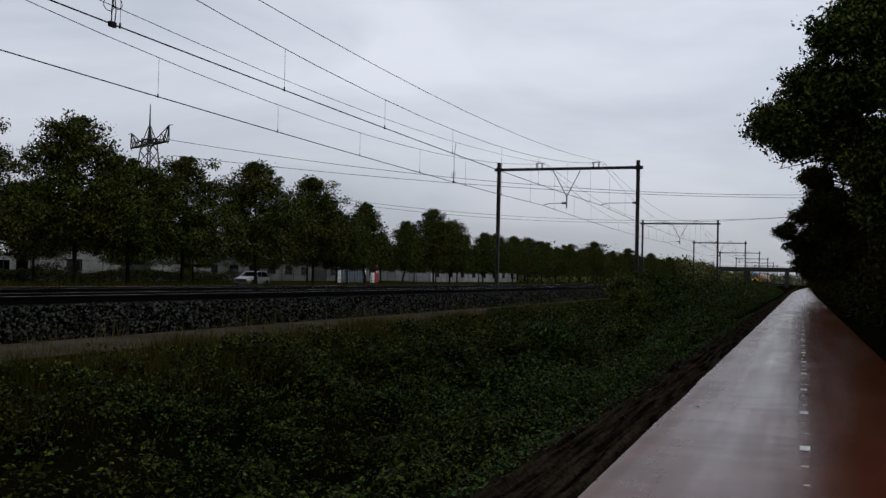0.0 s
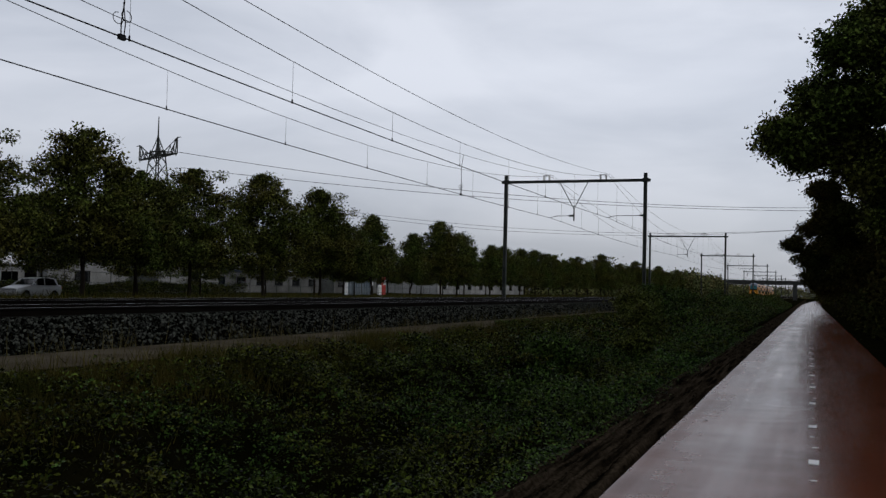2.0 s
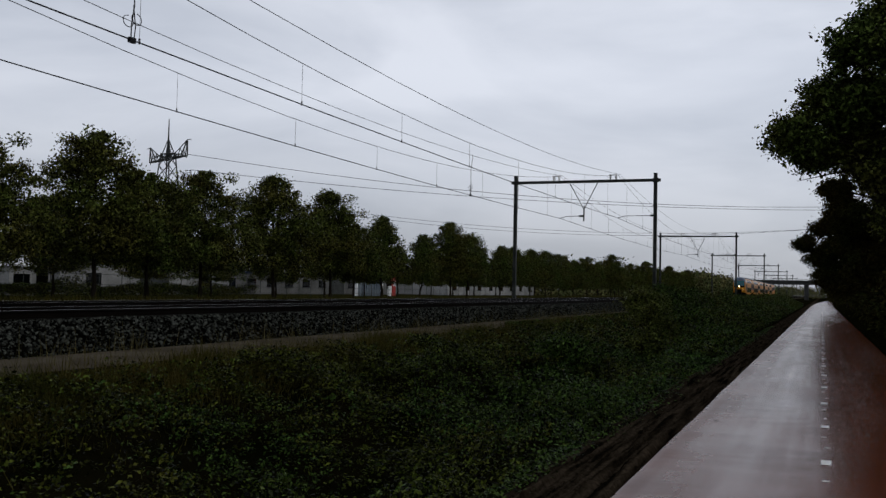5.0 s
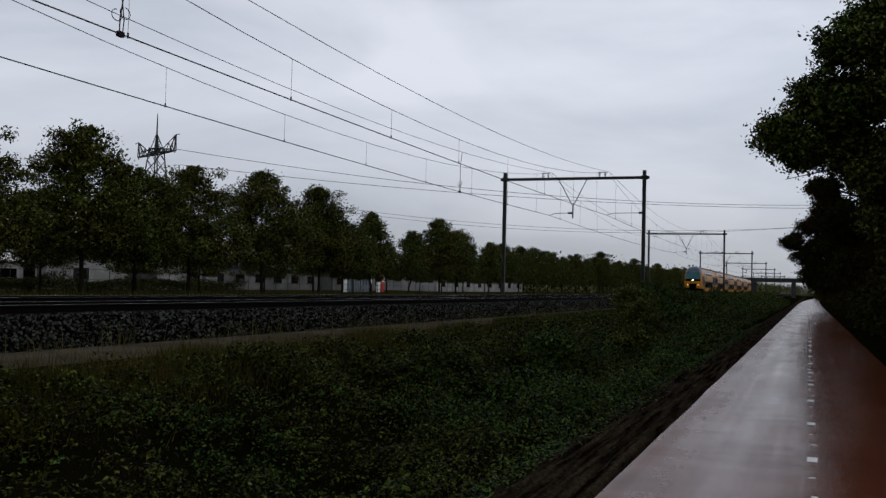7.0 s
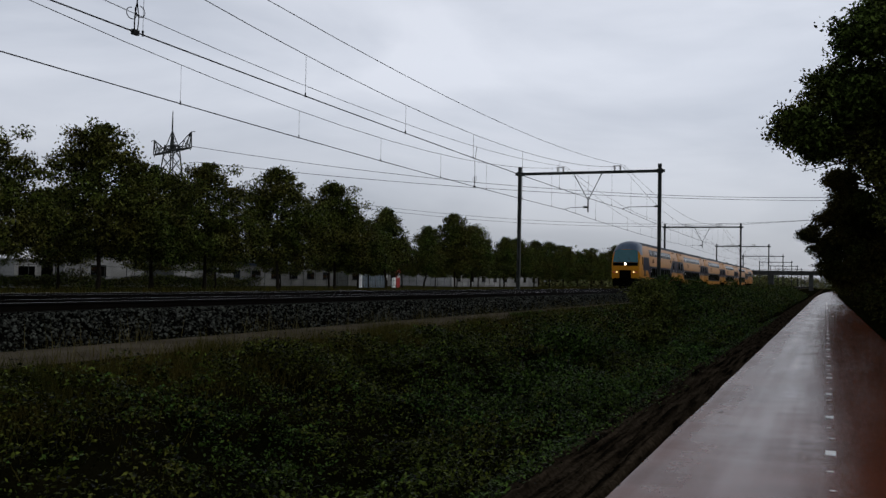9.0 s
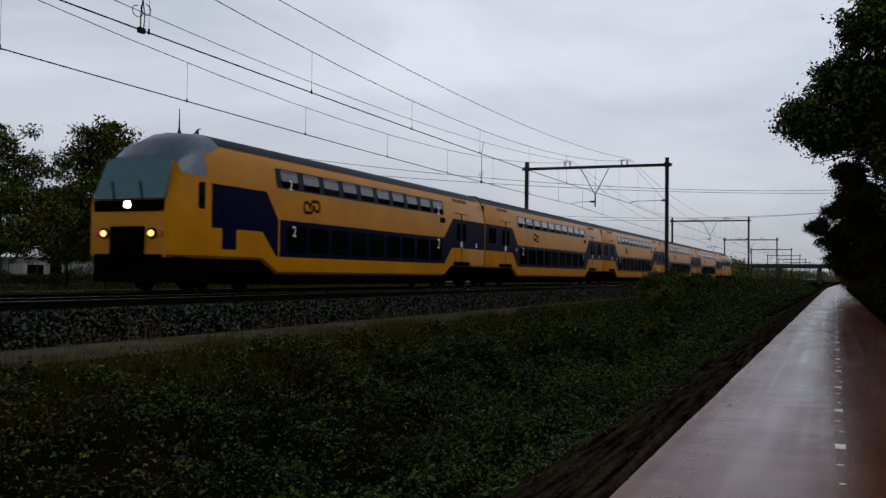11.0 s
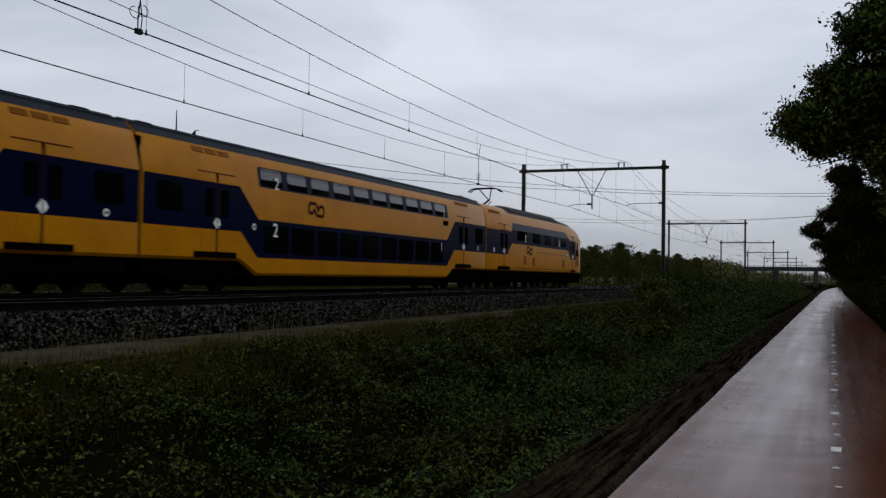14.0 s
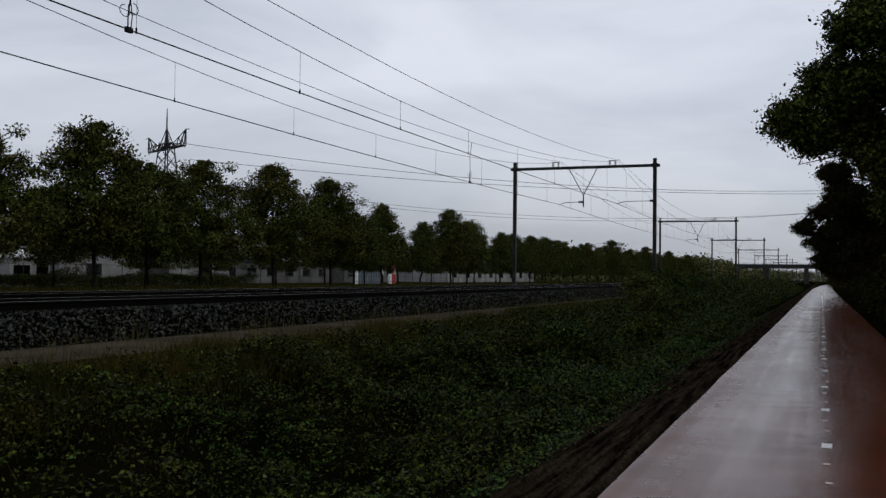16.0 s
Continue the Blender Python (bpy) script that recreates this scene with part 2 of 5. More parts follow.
def box(bm, x0, x1, y0, y1, z0, z1, bevel=0.0):
    b = bmesh.new() if bevel else bm
    v = [b.verts.new((x, y, z)) for x in (x0, x1) for y in (y0, y1) for z in (z0, z1)]
    for f in ((0, 1, 3, 2), (4, 6, 7, 5), (0, 4, 5, 1), (2, 3, 7, 6), (0, 2, 6, 4), (1, 5, 7, 3)):
        b.faces.new([v[i] for i in f])
    if bevel:
        bmesh.ops.bevel(b, geom=b.edges[:], offset=bevel, segments=2, affect="EDGES", profile=0.6)
        merge(bm, b)
    return bm


def merge(bm, other):
    me = bpy.data.meshes.new("tmp")
    other.to_mesh(me)
    other.free()
    bm.from_mesh(me)
    bpy.data.meshes.remove(me)


def tube(bm, points, radii, sides=8, cap=True):
    """A round bar along points; radii: one, or one a point."""
    pts = [Vector(p) for p in points]
    if not isinstance(radii, (list, tuple)):
        radii = [radii] * len(pts)
    rings = []
    for i, p in enumerate(pts):
        d = (pts[min(i + 1, len(pts) - 1)] - pts[max(i - 1, 0)]).normalized()
        u = d.cross(Vector((0, 0, 1)) if abs(d.z) < 0.9 else Vector((1, 0, 0))).normalized()
        w = d.cross(u)
        rings.append([bm.verts.new(p + (u * math.cos(a) + w * math.sin(a)) * radii[i]) for a in [2 * math.pi * k / sides for k in range(sides)]])
    for a, b in zip(rings, rings[1:]):
        for k in range(sides):
            bm.faces.new((a[k], a[(k + 1) % sides], b[(k + 1) % sides], b[k]))
    if cap:
        bm.faces.new(rings[0][::-1])
        bm.faces.new(rings[-1])
    return bm


def prism(bm, outline, x0, x1):
    """A plate: outline of (y, z) between the planes x0 and x1."""
    a = [bm.verts.new((x0, y, z)) for y, z in outline]
    b = [bm.verts.new((x1, y, z)) for y, z in outline]
    n = len(outline)
    bm.faces.new(a)
    bm.faces.new(b[::-1])
    for i in range(n):
        bm.faces.new((a[i], b[i], b[(i + 1) % n], a[(i + 1) % n]))
    return bm


def loft(bm, rings, closed=True, caps=True):
    vs = [[bm.verts.new(p) for p in r] for r in rings]
    n = len(rings[0])
    for a, b in zip(vs, vs[1:]):
        for k in range(n if closed else n - 1):
            bm.faces.new((a[k], a[(k + 1) % n], b[(k + 1) % n], b[k]))
    if caps:
        bm.faces.new(vs[0][::-1])
        bm.faces.new(vs[-1])
    bmesh.ops.recalc_face_normals(bm, faces=bm.faces[:])
    return bm


def leaves(name, centres, sizes, material, parent=None, up=0.5, slim=0.55, rng=None):
    """Many small pointed leaves, one a centre, turned at random."""
    rng = rng or np.random.default_rng(1)
    n = len(centres)
    nor = rng.normal(size=(n, 3))
    nor[:, 2] += up * 2
    nor /= np.linalg.norm(nor, axis=1)[:, None]
    u = np.cross(nor, rng.normal(size=(n, 3)))
    u /= np.linalg.norm(u, axis=1)[:, None] + 1e-9
    w = np.cross(nor, u)
    s = np.asarray(sizes).reshape(-1, 1)
    v = np.empty((n, 4, 3))
    v[:, 0] = centres + u * s
    v[:, 1] = centres + w * s * slim - u * s * 0.15 + nor * s * 0.15
    v[:, 2] = centres - u * s
    v[:, 3] = centres - w * s * slim - u * s * 0.15 + nor * s * 0.15
    return from_arrays(name, v.reshape(-1, 3), np.arange(n * 4).reshape(-1, 4), material, parent)


def blades(name, roots, heights, material, parent=None, lean=0.35, width=0.008, rng=None):
    rng = rng or np.random.default_rng(2)
    n = len(roots)
    a = rng.uniform(0, 2 * np.pi, n)
    side = np.stack([np.cos(a), np.sin(a), 0 * a], 1) * width
    tip = rng.normal(0, lean, (n, 3))
    tip[:, 2] = 1
    tip *= np.asarray(heights).reshape(-1, 1)
    v = np.empty((n, 3, 3))
    v[:, 0], v[:, 1], v[:, 2] = roots - side, roots + side, roots + tip
    return from_arrays(name, v.reshape(-1, 3), np.arange(n * 3).reshape(-1, 3), material, parent)


def structure(ob, label, category="ground"):
    return tagged(ob, label, category, kind="structure")


# ---- ground: one sheet from the woods over path, ditch and railway to the fields ----
RAIL = 1.23
NEAR, FAR = -13.5, -17.7
SECTION = [(-2600, 0.6), (-300, 0.6), (-60, 0.55), (-46, 0.52), (-45.5, 0.5), (-39.2, 0.52), (-38.5, 0.55), (-30, 0.62), (-23, 0.66), (-20.4, 0.7),
           (-11.0, 0.6), (-9.4, 0.56), (-8.6, 0.36), (-7.4, -0.2), (-6.4, -0.7), (-5.4, -0.95), (-4.6, -0.85), (-3.6, -0.42), (-2.7, -0.12),
           (-1.85, -0.05), (-1.5, -0.12), (1.5, -0.12), (1.9, -0.05), (2.6, 0.0), (4.0, 0.15), (8, 0.25), (60, 0.3), (2600, 0.3)]


def ground_z(x):
    return np.interp(x, [a for a, _ in SECTION], [b for _, b in SECTION])


def build_ground():
    xs = sorted(set([a for a, _ in SECTION] + list(np.arange(-11, -2.8, 0.3)) + list(np.arange(-2.68, -1.86, 0.075)) + list(np.arange(2, 8, 0.6)) + list(np.arange(-60, -20, 3.0))))
    ys = [-2600, -600, -200, -60] + list(np.arange(-30, 90, 1.0)) + list(np.arange(90, 260, 6.0)) + [300, 400, 600, 1000, 1600, 2600]
    bm = bmesh.new()
    grid = []
    for y in ys:
        row = []
        for x in xs:
            z = float(ground_z(x))
            if -9.2 < x < -1.9 or x > 2 or -37 < x < -22:
                z += 0.09 * noise.noise((x * 0.7, y * 0.5, 3)) * (1 if x < -2.6 or x > 2.6 else 0.45)
            if -2.75 < x < -1.84:
                z -= 0.03
            row.append(bm.verts.new((x, y, z)))
        grid.append(row)
    for a, b in zip(grid, grid[1:]):
        for i in range(len(xs) - 1):
            f = bm.faces.new((a[i], a[i + 1], b[i + 1], b[i]))
            mid = (xs[i] + xs[i + 1]) / 2
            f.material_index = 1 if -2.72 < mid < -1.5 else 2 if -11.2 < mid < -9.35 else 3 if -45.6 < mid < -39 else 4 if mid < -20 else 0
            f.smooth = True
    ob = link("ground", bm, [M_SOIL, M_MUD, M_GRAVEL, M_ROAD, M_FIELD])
    structure(ob, "uneven ground with a ditch, bare verge, gravel track and grass")


M_ROAD = mat("grey_asphalt", (0.07, 0.07, 0.072), 0.6, scale=0.5, fine=40)
build_ground()


def build_verge():
    """The bare strip beside the path: long wheel furrows, broken by crumbs of earth."""
    xs, ys = np.arange(-2.86, -1.66, 0.028), np.concatenate([np.arange(3, 30, 0.14), np.arange(30, 110, 0.6)])
    v = []
    for y in ys:
        for x in xs:
            f = min(1.0, (x + 2.86) / 0.22, (-1.67 - x) / 0.1 + 0.1)
            warp = 0.10 * noise.noise((0.0, y * 0.16, 3)) + 0.03 * noise.noise((x * 2, y * 0.9, 8))
            u = x + warp
            h = 0.10 * noise.noise((u * 8, y * 0.08, 21)) + 0.045 * noise.noise((u * 24, y * 0.4, 5)) + 0.030 * noise.noise((x * 16, y * 9, 2)) + 0.022 * noise.noise((x * 34, y * 17, 6))
            v.append((x, y, float(ground_z(x)) + 0.012 + f * h))
    k, m = len(xs), len(ys)
    i = (np.arange(m - 1)[:, None] * k + np.arange(k - 1)[None]).ravel()
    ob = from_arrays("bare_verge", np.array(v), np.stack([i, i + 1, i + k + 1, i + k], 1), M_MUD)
    structure(ob, "bare dark earth verge with long wheel furrows", "verge")


build_verge()


def build_path():
    bm = bmesh.new()
    ys = list(np.arange(-12, 120, 1.5)) + [130, 150, 180, 220, 300, 450]
    rows = []
    for y in ys:
        wob = 0.018 * noise.noise((0.3, y * 0.35, 0)) + 0.015 * noise.noise((4.3, y * 1.7, 0))
        bend = 0.0 if y < 150 else 0.00006 * (y - 150) ** 2
        l, r = -1.68 + wob + bend, 1.82 + 0.5 * wob + bend
        rows.append([bm.verts.new(p) for p in ((l - 0.03, y, -0.16), (l, y, -0.012), (l + 0.04, y, 0), (0.05 + bend, y, 0.012), (r - 0.04, y, 0), (r, y, -0.012), (r + 0.03, y, -0.16))])
    for a, b in zip(rows, rows[1:]):
        for i in range(6):
            bm.faces.new((a[i], a[i + 1], b[i + 1], b[i]))
    structure(link("cycle_path", bm, M_PATH, smooth=True), "wet red asphalt cycle path reflecting the sky", "path")


build_path()


def build_marks():
    """Dashes of the centre line, with worn edges."""
    bm = bmesh.new()
    rng = random.Random(4)
    out = [(-0.052, -0.15), (0.05, -0.155), (0.054, 0.14), (-0.05, 0.15)]
    bm.faces.new([bm.verts.new((x, y, 0.004)) for x, y in out])
    bm.faces.new([bm.verts.new((x, y, 0.0)) for x, y in out][::-1])
    first = tagged(link("centre_line_dash", bm, M_WHITE), "worn white painted dash on the red path", "road marking", "dashes of the centre line", "structure")
    first.matrix_basis = pose(0.05, 10.96, 0.013)
    for k in range(-3, 34):
        if k:
            copy_thing(first, pose(0.05 + rng.uniform(-0.006, 0.006), 10.96 + 3.0 * k, 0.013, 0, 0, rng.uniform(-1, 1)) @ Matrix.Diagonal((1, rng.uniform(0.85, 1.05), 1, 1)))


build_marks()


def build_chips():
    """Flakes left of an older centre line between the dashes."""
    rng = random.Random(9)
    bm = bmesh.new()
    out = [(-0.03, -0.02), (0.008, -0.03), (0.034, -0.004), (0.02, 0.026), (-0.024, 0.022)]
    bm.faces.new([bm.verts.new((x, y, 0.003)) for x, y in out])
    bm.faces.new([bm.verts.new((x, y, 0.0)) for x, y in out][::-1])
    first = tagged(link("paint_chip", bm, M_WHITE), "small worn flake of white paint on the path", "road marking", "paint flakes of the centre line", "structure")
    first.matrix_basis = pose(0.06, 8.96, 0.013)
    for k in range(-2, 14):
        for f in (1.0, 2.0):
            if k or f == 2.0:
                copy_thing(first, pose(0.06 + rng.uniform(-0.03, 0.03), 7.96 + 3.0 * k + f + rng.uniform(-0.12, 0.12), 0.013, 0, 0, rng.uniform(0, 360)) @ Matrix.Scale(rng.uniform(0.7, 1.25), 4))


build_chips()


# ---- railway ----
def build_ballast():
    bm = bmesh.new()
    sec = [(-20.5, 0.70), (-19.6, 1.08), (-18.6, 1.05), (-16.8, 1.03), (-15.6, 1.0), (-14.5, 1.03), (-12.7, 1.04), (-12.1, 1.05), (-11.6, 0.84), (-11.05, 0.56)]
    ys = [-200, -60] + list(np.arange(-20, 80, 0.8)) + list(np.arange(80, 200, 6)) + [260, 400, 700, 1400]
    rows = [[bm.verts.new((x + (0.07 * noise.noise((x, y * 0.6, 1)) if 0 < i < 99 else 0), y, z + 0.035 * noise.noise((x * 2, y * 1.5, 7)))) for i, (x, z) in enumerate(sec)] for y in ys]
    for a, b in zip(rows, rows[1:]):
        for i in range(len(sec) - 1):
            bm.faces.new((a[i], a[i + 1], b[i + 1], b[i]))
    structure(link("ballast_bed", bm, M_BALLAST_SHADE), "raised ballast bed under two tracks, blackened for shade between stones", "track bed")
    # loose stones over the shoulder
    rng = np.random.default_rng(5)
    n = 42000
    y = 4 + 90 * rng.random(n) ** 1.6
    x = -10.95 - 1.5 * rng.random(n) ** 0.9
    extra = rng.random(n) < 0.12
    x[extra] = rng.uniform(-19.6, -12.0, extra.sum())
    z = np.interp(x, [s[0] for s in sec], [s[1] for s in sec])
    base = np.array([(1, 0, -0.3), (-0.4, 0.9, -0.35), (-0.5, -0.85, -0.3), (0.5, 0.5, 0.6), (-0.75, 0.05, 0.5), (0.4, -0.6, 0.55)])
    tris = np.array([(0, 3, 5), (0, 1, 3), (1, 4, 3), (1, 2, 4), (2, 5, 4), (2, 0, 5), (3, 4, 5), (0, 2, 1)])
    a = rng.uniform(0, 2 * np.pi, n)
    s = rng.uniform(0.014, 0.044, n)
    pts = base[None] * rng.uniform(0.6, 1.25, (n, 6, 3))
    tilt = rng.normal(0, 0.5, (n, 2))
    pz = pts[..., 2] + tilt[:, :1] * pts[..., 0] + tilt[:, 1:] * pts[..., 1]
    v = np.stack([(pts[..., 0] * np.cos(a)[:, None] - pts[..., 1] * np.sin(a)[:, None]) * s[:, None] + x[:, None],
                  (pts[..., 0] * np.sin(a)[:, None] + pts[..., 1] * np.cos(a)[:, None]) * s[:, None] + y[:, None],
                  pz * s[:, None] + z[:, None] + 0.012], -1)
    faces = (tris[None] + (np.arange(n) * 6)[:, None, None]).reshape(-1, 3)
    tagged(from_arrays("ballast_stones", v.reshape(-1, 3), faces, M_STONE), "loose broken grey ballast stones on the shoulder", "gravel", kind="stuff")


build_ballast()


def build_track(x, label):
    track = tagged(new("railway_track"), label, "railway track", "tracks", "structure")
    for dx in (-0.7525, 0.7525):
        bm = bmesh.new()
        sec = [(-0.07, -0.172), (0.07, -0.172), (0.07, -0.158), (0.012, -0.14), (0.012, -0.045), (0.036, -0.035), (0.036, -0.006), (0.028, 0), (-0.028, 0), (-0.036, -0.006), (-0.036, -0.035), (-0.012, -0.045), (-0.012, -0.14), (-0.07, -0.158)]
        loft(bm, [[(x + dx + a, y, RAIL + b) for a, b in sec] for y in (-200, 0, 60, 200, 1400)])
        for f in bm.faces:
            f.material_index = 1 if f.calc_center_median().z > RAIL - 0.002 else 0
        part("rail", bm, [M_RUST, M_RAILTOP], track, "rusty steel rail with a bright head")
    mesh = None
    for k in range(150):
        if mesh is None:
            bm = bmesh.new()
            loft(bm, [[(px, -0.13, -0.1), (px, 0.13, -0.1), (px, 0.1, pz), (px, -0.1, pz)] for px, pz in ((-1.26, 0.03), (-1.2, 0.05), (-0.5, 0.05), (0, 0.01), (0.5, 0.05), (1.2, 0.05), (1.26, 0.03))])
            ob = part("sleeper", bm, M_SLEEPER, track, "grey concrete sleeper")
            mesh = ob.data
        else:
            ob = new("sleeper", mesh)
            ob.parent = track
        ob.location = (x, 4 + 0.6 * k, RAIL - 0.225)


build_track(NEAR, "railway track beside the ballast shoulder, with bright rails")
build_track(FAR, "railway track carrying the train")

SPAN, FIRST = 68.58, 67.9


def build_portal():
    """Origin at rail height, in the middle between the posts."""
    p = tagged(new("catenary_portal"), "grey steel catenary portal frame spanning both tracks", "catenary mast", "catenary portals")
    half, top = 5.1, 8.92
    for s in (-1, 1):
        bm = bmesh.new()
        for dx in (-0.105, 0.105):
            box(bm, s * half + dx - 0.012, s * half + dx + 0.012, -0.12, 0.12, -0.9, top)
        box(bm, s * half - 0.092, s * half + 0.092, -0.008, 0.008, -0.9, top)
        for z in np.arange(0.4, top, 1.6):
            box(bm, s * half - 0.093, s * half + 0.093, -0.118, -0.105, z, z + 0.2)
        post = part("post", bm, M_STEEL, p)
        bm = bmesh.new()
        box(bm, s * half - 0.35, s * half + 0.35, -0.35, 0.35, -1.2, -0.25, 0.04)
        part("footing", bm, M_CONCRETE, post, "concrete footing")
        bm = bmesh.new()
        box(bm, s * half - 0.2, s * half + 0.2, -0.17, 0.17, 8.28, 8.31)
        box(bm, s * half - 0.2, s * half + 0.2, -0.17, 0.17, 8.51, 8.54)
        part("bracket", bm, M_STEEL, post)
    bm = bmesh.new()
    box(bm, -half - 0.35, half + 0.35, -0.11, 0.11, 8.31, 8.33)
    box(bm, -half - 0.35, half + 0.35, -0.11, 0.11, 8.48, 8.50)
    box(bm, -half - 0.35, half + 0.35, -0.02, 0.02, 8.33, 8.48)
    part("beam", bm, M_STEEL, p)
    for x in (-2.03, 2.12):
        bm = bmesh.new()
        for dx in (-0.2, 0.2):
            tube(bm, [(x + dx, 0, 8.5), (x + dx, 0, 8.62)], 0.05, 8)
            for k in range(3):
                tube(bm, [(x + dx, 0, 8.63 + 0.06 * k), (x + dx, 0, 8.66 + 0.06 * k)], 0.085, 10)
        box(bm, x - 0.28, x + 0.28, -0.06, 0.06, 8.81, 8.86)
        part("insulator", bm, M_PORC, p, "twin insulators carrying the messenger wire")
    bm = bmesh.new()
    tube(bm, [(-1.05, 0, 8.35), (0.03, 0, 6.4)], 0.03, 6)
    tube(bm, [(1.02, 0, 8.35), (0.03, 0, 6.4)], 0.03, 6)
    tube(bm, [(0.03, 0, 6.45), (0.03, 0, 5.55)], 0.05, 8)
    part("hanger", bm, M_STEEL, p, "V-shaped hanger with a drop tube")
    for x0, x1 in ((0.03, -1.75), (5.1, 2.46)):
        bm = bmesh.new()
        tube(bm, [(x0, 0, 5.92), (x0 - 0.35, 0, 5.92)], 0.075, 8)
        tube(bm, [(x0 - 0.3, 0, 5.92), (x1 + 0.5, 0, 5.9), (x1, 0, 5.76)], 0.022, 6)
        part("registration_arm", bm, M_STEEL, p, "arm holding the contact wire")
    return p


portal = build_portal()
portal.matrix_basis = pose(-15.96, FIRST, RAIL)
for k in (-1, 1, 2, 3, 4, 5, 6, 7):
    copy_thing(portal, pose(-15.96, FIRST + SPAN * k, RAIL))


def sag(y, low, high):
    f = ((y - FIRST) / SPAN) % 1.0
    return low + (high - low) * (2 * f - 1) ** 2


def build_line(x, label):
    line = tagged(new("overhead_line"), label, "overhead line", "overhead lines")
    ys = np.arange(FIRST - 2 * SPAN, FIRST + 7 * SPAN + 0.1, SPAN / 16)
    for name, rad, low, high, lab in (("contact_wire", 0.017, 6.77, 7.0, "taut grooved contact wire"), ("messenger_wire", 0.011, 7.72, 10.05, "sagging messenger wire"), ("feeder_wire", 0.011, 8.67, 10.1, "feeder wire over the messenger")):
        bm = bmesh.new()
        off = 0.12 if name == "feeder_wire" else 0.0
        tube(bm, [(x + off, y, sag(y, low, high)) for y in ys], rad, 5)
        part(name, bm, M_WIRE, line, lab)
    for span in range(-1, 4):
        for k in range(10):
            y = FIRST + SPAN * (span - 1) + 3.4 + 6.86 * k
            bm = bmesh.new()
            a, b = sag(y, 6.77, 7.0), sag(y, 7.72, 10.05)
            tube(bm, [(x, y, a - 0.02), (x, y, b)], 0.006, 4)
            tube(bm, [(x, y, a - 0.03), (x, y, a + 0.09)], 0.022, 5)
            part("dropper", bm, M_WIRE, line)
    return line


lines = {x: build_line(x, lab) for x, lab in ((NEAR, "copper overhead wires above the track beside the shoulder"), (FAR, "copper overhead wires above the train's track"))}


def build_jumper(x, y):
    """A slack cable that joins the wires of one line, with two curls."""
    bm = bmesh.new()
    a, b, c = sag(y, 6.77, 7.0), sag(y, 7.72, 10.05), sag(y, 8.67, 10.1)
    tube(bm, [(x, y - 0.03, a - 0.05), (x, y - 0.03, a + 0.3), (x, y + 0.05, (a + b) / 2), (x, y, b), (x + 0.1, y, c)], 0.014, 6)
    tube(bm, [(x, y + 0.06, a - 0.02), (x, y + 0.1, a + 0.3), (x, y + 0.02, (a + b) / 2)], 0.012, 6)
    for s in (-1, 1):
        tube(bm, [(x, y + s * (0.05 + 0.16 * math.sin(t)) + s * 0.08, a + 0.42 + 0.12 * math.cos(t * 1.0) + 0.05 * s) for t in np.linspace(0, 5.6, 12)], 0.010, 5)
    box(bm, x - 0.04, x + 0.04, y - 0.09, y + 0.09, a - 0.06, a + 0.05)
    return part("jumper_cable", bm, M_WIRE, lines[x], "slack jumper cable with curls and a clamp")


build_jumper(NEAR, 16.2)
build_jumper(FAR, 48.8)


# ---- the train ----
def shell(b, w=1.39, k=1.0):
    """Cross-section of a double-deck carriage from the sill b up; k lowers the roof."""
    top = [(1.39, 3.2), (1.27, 3.87), (1.13, 4.17), (0.85, 4.42), (0.45, 4.56)]
    right = [(w - 0.07, b), (w, b + 0.08)] + [(x * w / 1.39, 3.2 + (z - 3.2) * k) for x, z in top]
    return right + [(0, 3.2 + 1.4 * k)] + [(-x, z) for x, z in right[::-1]]


def ring(s, sec):
    return [(x, s, z) for x, z in sec]


def side_panel(name, parent, outline, mtl, proud, label="", x=1.39, thick=0.02):
    """The same plate on both flanks of a carriage; outline of (s, z)."""
    for side in (1, -1):
        bm = bmesh.new()
        prism(bm, outline, side * (x - thick), side * (x + proud))
        bmesh.ops.recalc_face_normals(bm, faces=bm.faces[:])
        part(name, bm, mtl, parent, label)


def slanted_panel(name, parent, outline, mtl, proud, label=""):
    for side in (1, -1):
        bm = bmesh.new()
        rings = []
        for off in (-0.02, proud):
            r = []
            for s, z in outline:
                t = (z - 3.2) / 0.67
                r.append((side * (1.39 - 0.12 * t + off * 0.984), s, z + off * 0.176))
            rings.append(r)
        loft(bm, rings)
        part(name, bm, mtl, parent, label)


def rounded(s0, s1, z0, z1, r=0.09):
    out = []
    for cx, cz, a0 in ((s1 - r, z1 - r, 0), (s0 + r, z1 - r, 90), (s0 + r, z0 + r, 180), (s1 - r, z0 + r, 270)):
        out += [(cx + r * math.cos(radians(a0 + a)), cz + r * math.sin(radians(a0 + a))) for a in (0, 30, 60, 90)]
    return out


def digit(text, parent, s, z, size, side=1, x=1.402):
    cu = bpy.data.curves.new("class_number", "FONT")
    cu.body, cu.size, cu.extrude = text, size, 0.002
    tmp = bpy.data.objects.new("tmp", cu)
    scene.collection.objects.link(tmp)
    me = bpy.data.meshes.new_from_object(tmp.evaluated_get(bpy.context.evaluated_depsgraph_get()))
    bpy.data.objects.remove(tmp)
    me.materials.clear()
    me.materials.append(M_WHITE)
    ob = new("class_number", me)
    ob.parent = parent
    ob.matrix_basis = pose(side * x, s, z, 90, 0, 90 * side)
    return tagged(ob, "white class number")


